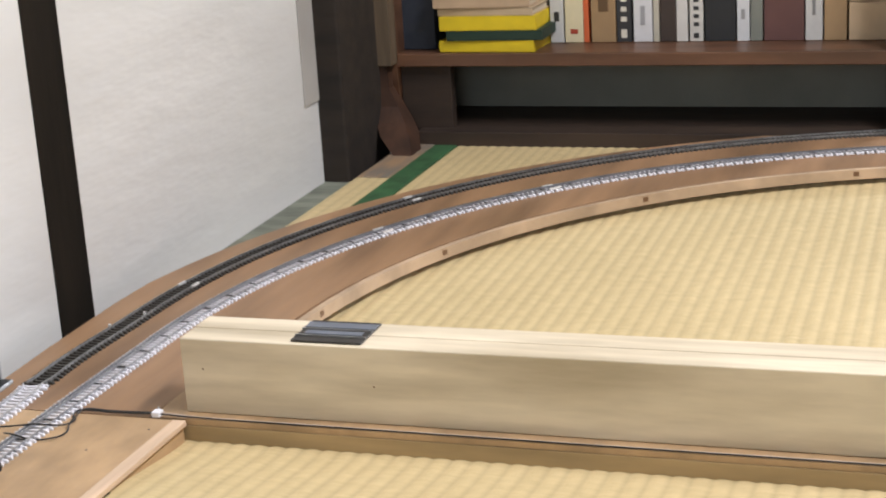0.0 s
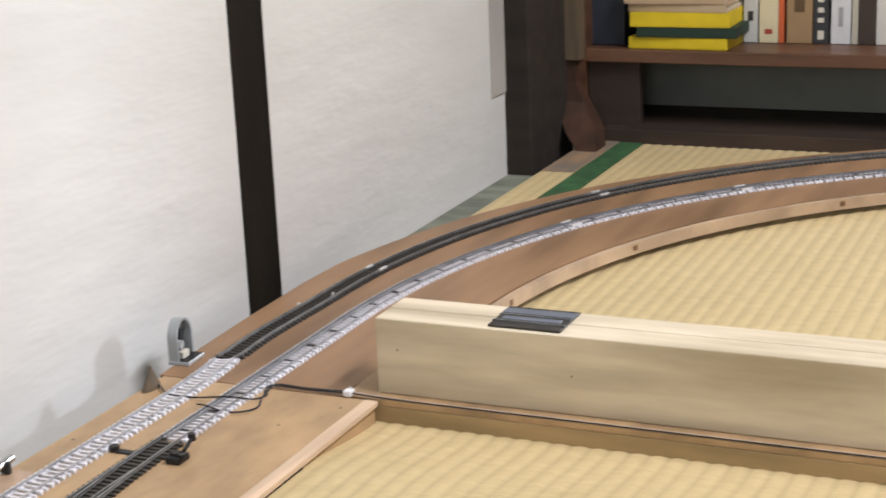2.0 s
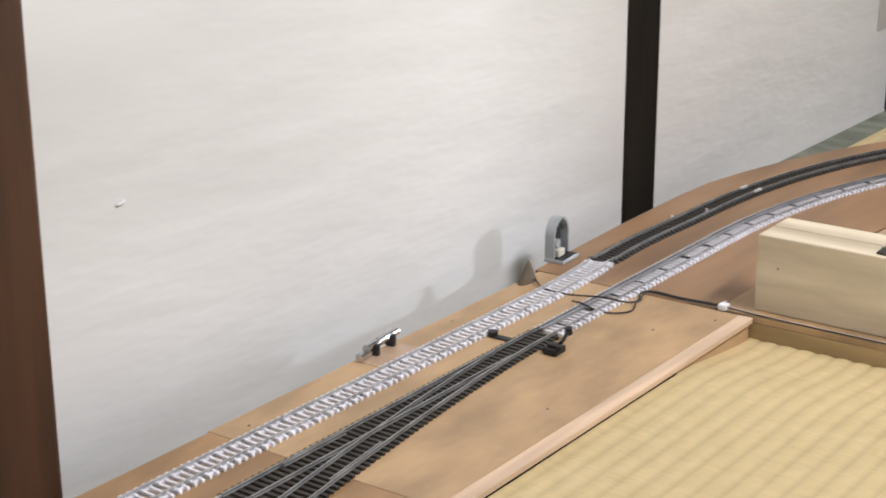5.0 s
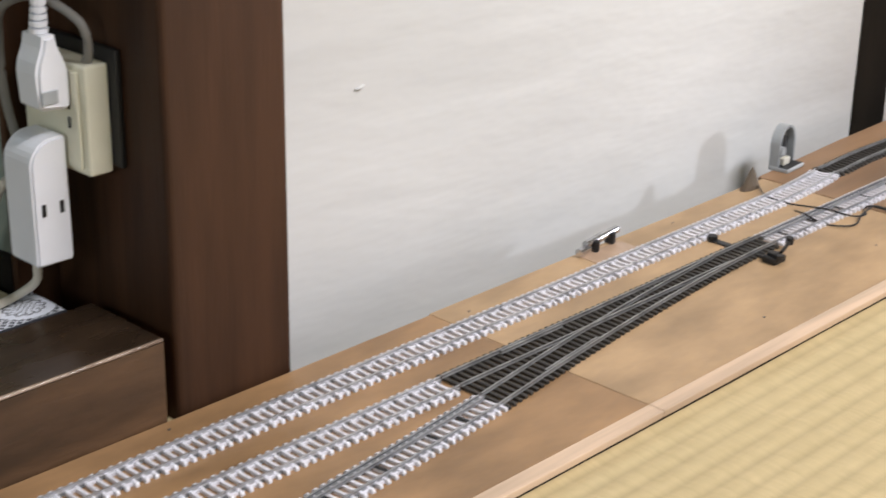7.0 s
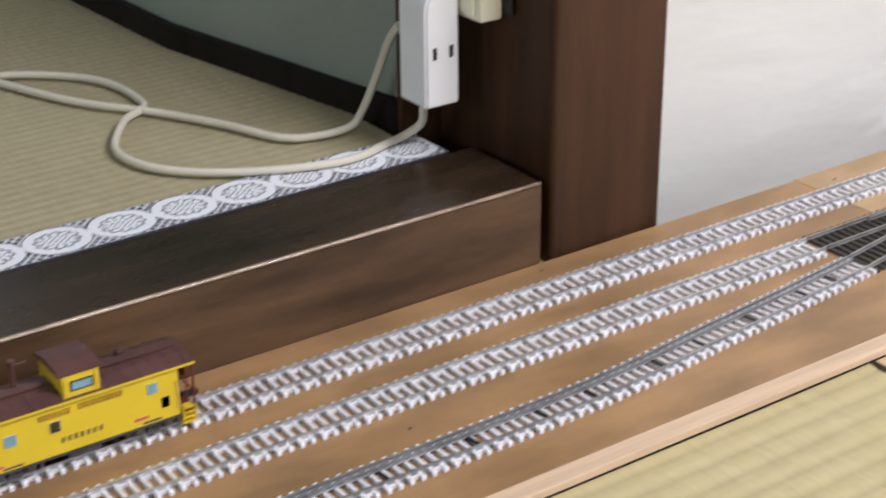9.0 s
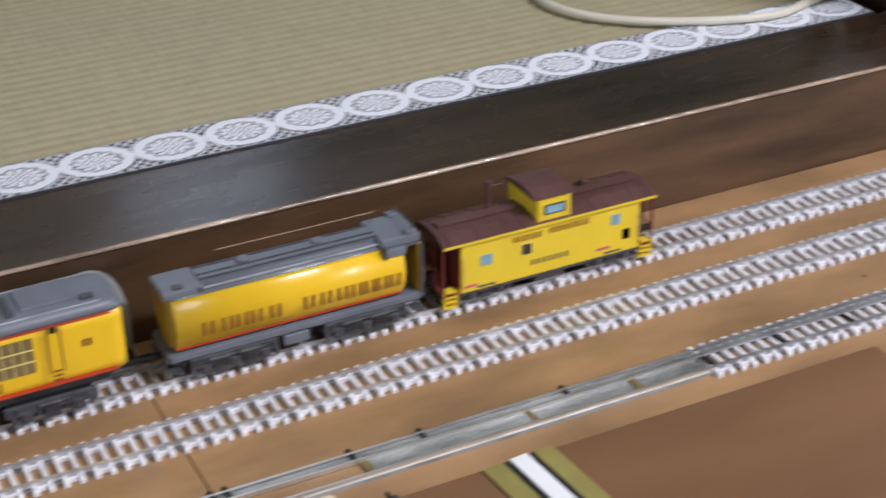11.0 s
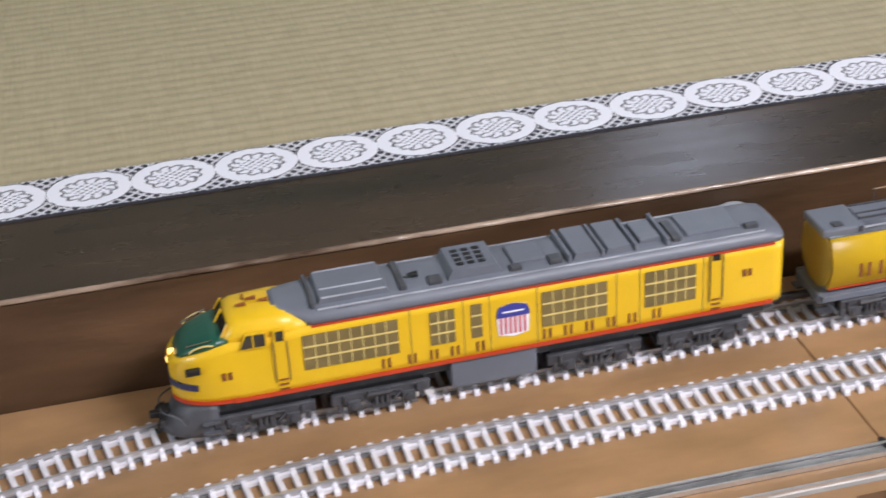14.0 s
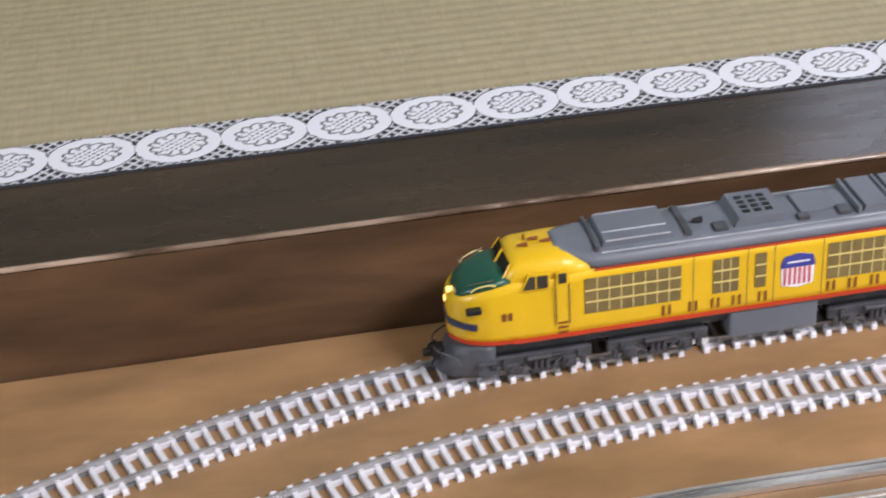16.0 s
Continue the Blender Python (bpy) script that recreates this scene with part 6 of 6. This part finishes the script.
part("roof_edge", box(0.0, 0.1295, CW + 0.0010, CW + 0.0014, CS - 0.0004, CS + 0.0010), YELLOW2, caboose)
cup = part("cupola", box(0.0560, 0.0765, -CW + 0.0006, CW - 0.0006, CS, 0.0520, 0.0004), YELLOW2, caboose)
kr = [(-CW, 0.0521), (-CW, 0.0530), (-CW * 0.5, 0.0552), (0, 0.0558), (CW * 0.5, 0.0552), (CW, 0.0530), (CW, 0.0521)]
loft([(0.0540, kr), (0.0785, kr)], MAROON_ROOF, "roof", cup, smooth=False)
for s in (-1, 1):
    part("window", box(0.0602, 0.0730, s * (CW - 0.0006) - 0.0004, s * (CW - 0.0006) + 0.0004, 0.0425, 0.0482), GLASS_DARK, cup)
    part("glazing", box(0.0612, 0.0720, s * (CW - 0.0006) - 0.0007, s * (CW - 0.0006) + 0.0007, 0.0433, 0.0474), PALE_BLUE, cup)
    for x0, x1, z0, z1, m in ((0.0222, 0.0285, 0.0225, 0.0285, PALE_BLUE), (0.0468, 0.0522, 0.0225, 0.0285, GLASS_DARK), (0.1019, 0.1072, 0.0265, 0.0325, PALE_BLUE)):
        w = part("window", box(x0, x1, s * CW - 0.0005, s * CW + 0.0005, z0, z1), m, caboose)
        part("frame", box(x0 - 0.0004, x1 + 0.0004, s * CW - 0.0003, s * CW + 0.0003, z0 - 0.0004, z1 + 0.0004), GRILLE_BAR, w)
    letters(caboose, [0.0425 + 0.0036 * k for k in range(5)], s * (CW + 0.0001), 0.0325, 0.0022, 0.0034, LETTER)
    letters(caboose, [0.0645 + 0.0036 * k for k in range(7)], s * (CW + 0.0001), 0.0330, 0.0022, 0.0034, LETTER)
    letters(caboose, [0.0530 + 0.0035 * k for k in range(7)], s * (CW + 0.0001), 0.0165, 0.0018, 0.0030, GRILLE_M, "number_bar")
    letters(caboose, [0.016], s * (CW + 0.0001), 0.0120, 0.0085, 0.0014, SHIELD_PINK, "slogan_bar")
    letters(caboose, [0.097], s * (CW + 0.0001), 0.0135, 0.0085, 0.0014, SHIELD_PINK, "slogan_bar")
    letters(caboose, [0.1115, 0.1115], s * (CW + 0.0001), 0.0190, 0.0044, 0.0060, BLACK_M, "notice_bar")
    for x0 in (0.0008, 0.1215):
        for k in range(4):
            part("step", box(x0 + 0.0004 * k, x0 + 0.0078 - 0.0004 * k, s * 0.0135 - 0.0025, s * 0.0135 + 0.0025, 0.0012 + 0.0030 * k, 0.0021 + 0.0030 * k), YELLOW2, caboose)
        for x in (x0, x0 + 0.0076):
            part("step_side", box(x - 0.0003, x + 0.0003, s * 0.0158 - 0.0003, s * 0.0158 + 0.0003, 0.0010, 0.0120), YELLOW2, caboose)
        part("post", rod((0.0006 if x0 < 0.05 else 0.1290, s * 0.0150, 0.0100), (0.0006 if x0 < 0.05 else 0.1290, s * 0.0150, 0.0365), 0.0007, 6), MAROON_END, caboose)
for x0, x1 in ((0.0, 0.0098), (0.1207, 0.1297)):
    part("platform", box(x0, x1, -0.0155, 0.0155, CB - 0.0004, CB + 0.0012), MAROON_END, caboose)
    xe = x0 + 0.0004 if x0 < 0.05 else x1 - 0.0004
    part("railing", box(xe - 0.0003, xe + 0.0003, -0.0145, 0.0145, 0.0190, 0.0198), MAROON_END, caboose)
    part("ladder", box(xe - 0.0003, xe + 0.0003, -0.0060, -0.0052, 0.0100, 0.0420), MAROON_END, caboose)
    part("ladder", box(xe - 0.0003, xe + 0.0003, 0.0052, 0.0060, 0.0100, 0.0420), MAROON_END, caboose)
    part("brake_wheel", rod((xe - 0.0006, 0.0, 0.0265), (xe + 0.0006, 0.0, 0.0265), 0.0045, 14), MAROON_END, caboose)
part("stove_pipe", rod((0.0375, 0.004, CS + 0.003), (0.0375, 0.004, 0.0575), 0.0013, 10), MAROON_ROOF, caboose)
part("pipe_cap", rod((0.0375, 0.004, 0.0572), (0.0375, 0.004, 0.0590), 0.0022, 10), MAROON_ROOF, caboose)
for x0, x1 in ((0.004, 0.050), (0.082, 0.126)):
    part("running_board", box(x0, x1, -0.0030, 0.0030, CS + 0.0054, CS + 0.0064), MAROON_ROOF, caboose)
for k in range(15):
    x = 0.0045 + 0.0086 * k
    if not 0.052 < x < 0.080:
        seam = [(y, z + 0.0003) for y, z in cr[1:-1]]
        part("roof_rib", prism(seam + [(y, z - 0.0006) for y, z in seam[::-1]], x - 0.0003, x + 0.0003, axis="x"), MAROON_ROOF, caboose)
for s in (-1, 1):
    for x in (0.0118, 0.1188):
        part("grab_iron", rod((x, s * (CW + 0.0008), 0.0125), (x, s * (CW + 0.0008), 0.0300), 0.00028, 6), GRILLE_BAR, caboose)
    part("lower_rail", box(0.0105, 0.1200, s * (CW - 0.0008) - 0.0005, s * (CW - 0.0008) + 0.0005, CB - 0.0016, CB), TRUCK_M, caboose)
    part("tool_box", box(0.056, 0.074, s * 0.0118 - 0.0028, s * 0.0118 + 0.0028, 0.0030, 0.0076, 0.0006), TRUCK_M, caboose)
    for x in (0.0575, 0.0745):
        part("corner_trim", box(x - 0.0004, x + 0.0004, s * (CW - 0.0006) - 0.0005, s * (CW - 0.0006) + 0.0005, CS + 0.001, 0.0520), YELLOW2, cup)
part("roof_vent", box(0.0950, 0.0990, 0.004, 0.008, CS + 0.0035, CS + 0.0085, 0.0006), MAROON_ROOF, caboose)
part("pipe_brace", rod((0.0375, 0.004, 0.0560), (0.0455, 0.004, 0.0560), 0.0006, 6), MAROON_ROOF, caboose)
part("underframe", box(0.002, 0.128, -0.0110, 0.0110, 0.0040, CB), BLACK_M, caboose)
for c in (0.026, 0.104):
    truck(caboose, c - 0.014, c + 0.014, (c - 0.0085, c + 0.0085), 0.0130)
coupler(caboose, -0.008, 0.002)
coupler(caboose, 0.128, 0.138)
caboose.matrix_world = pose(0.3760, 0.0, 0.0050)
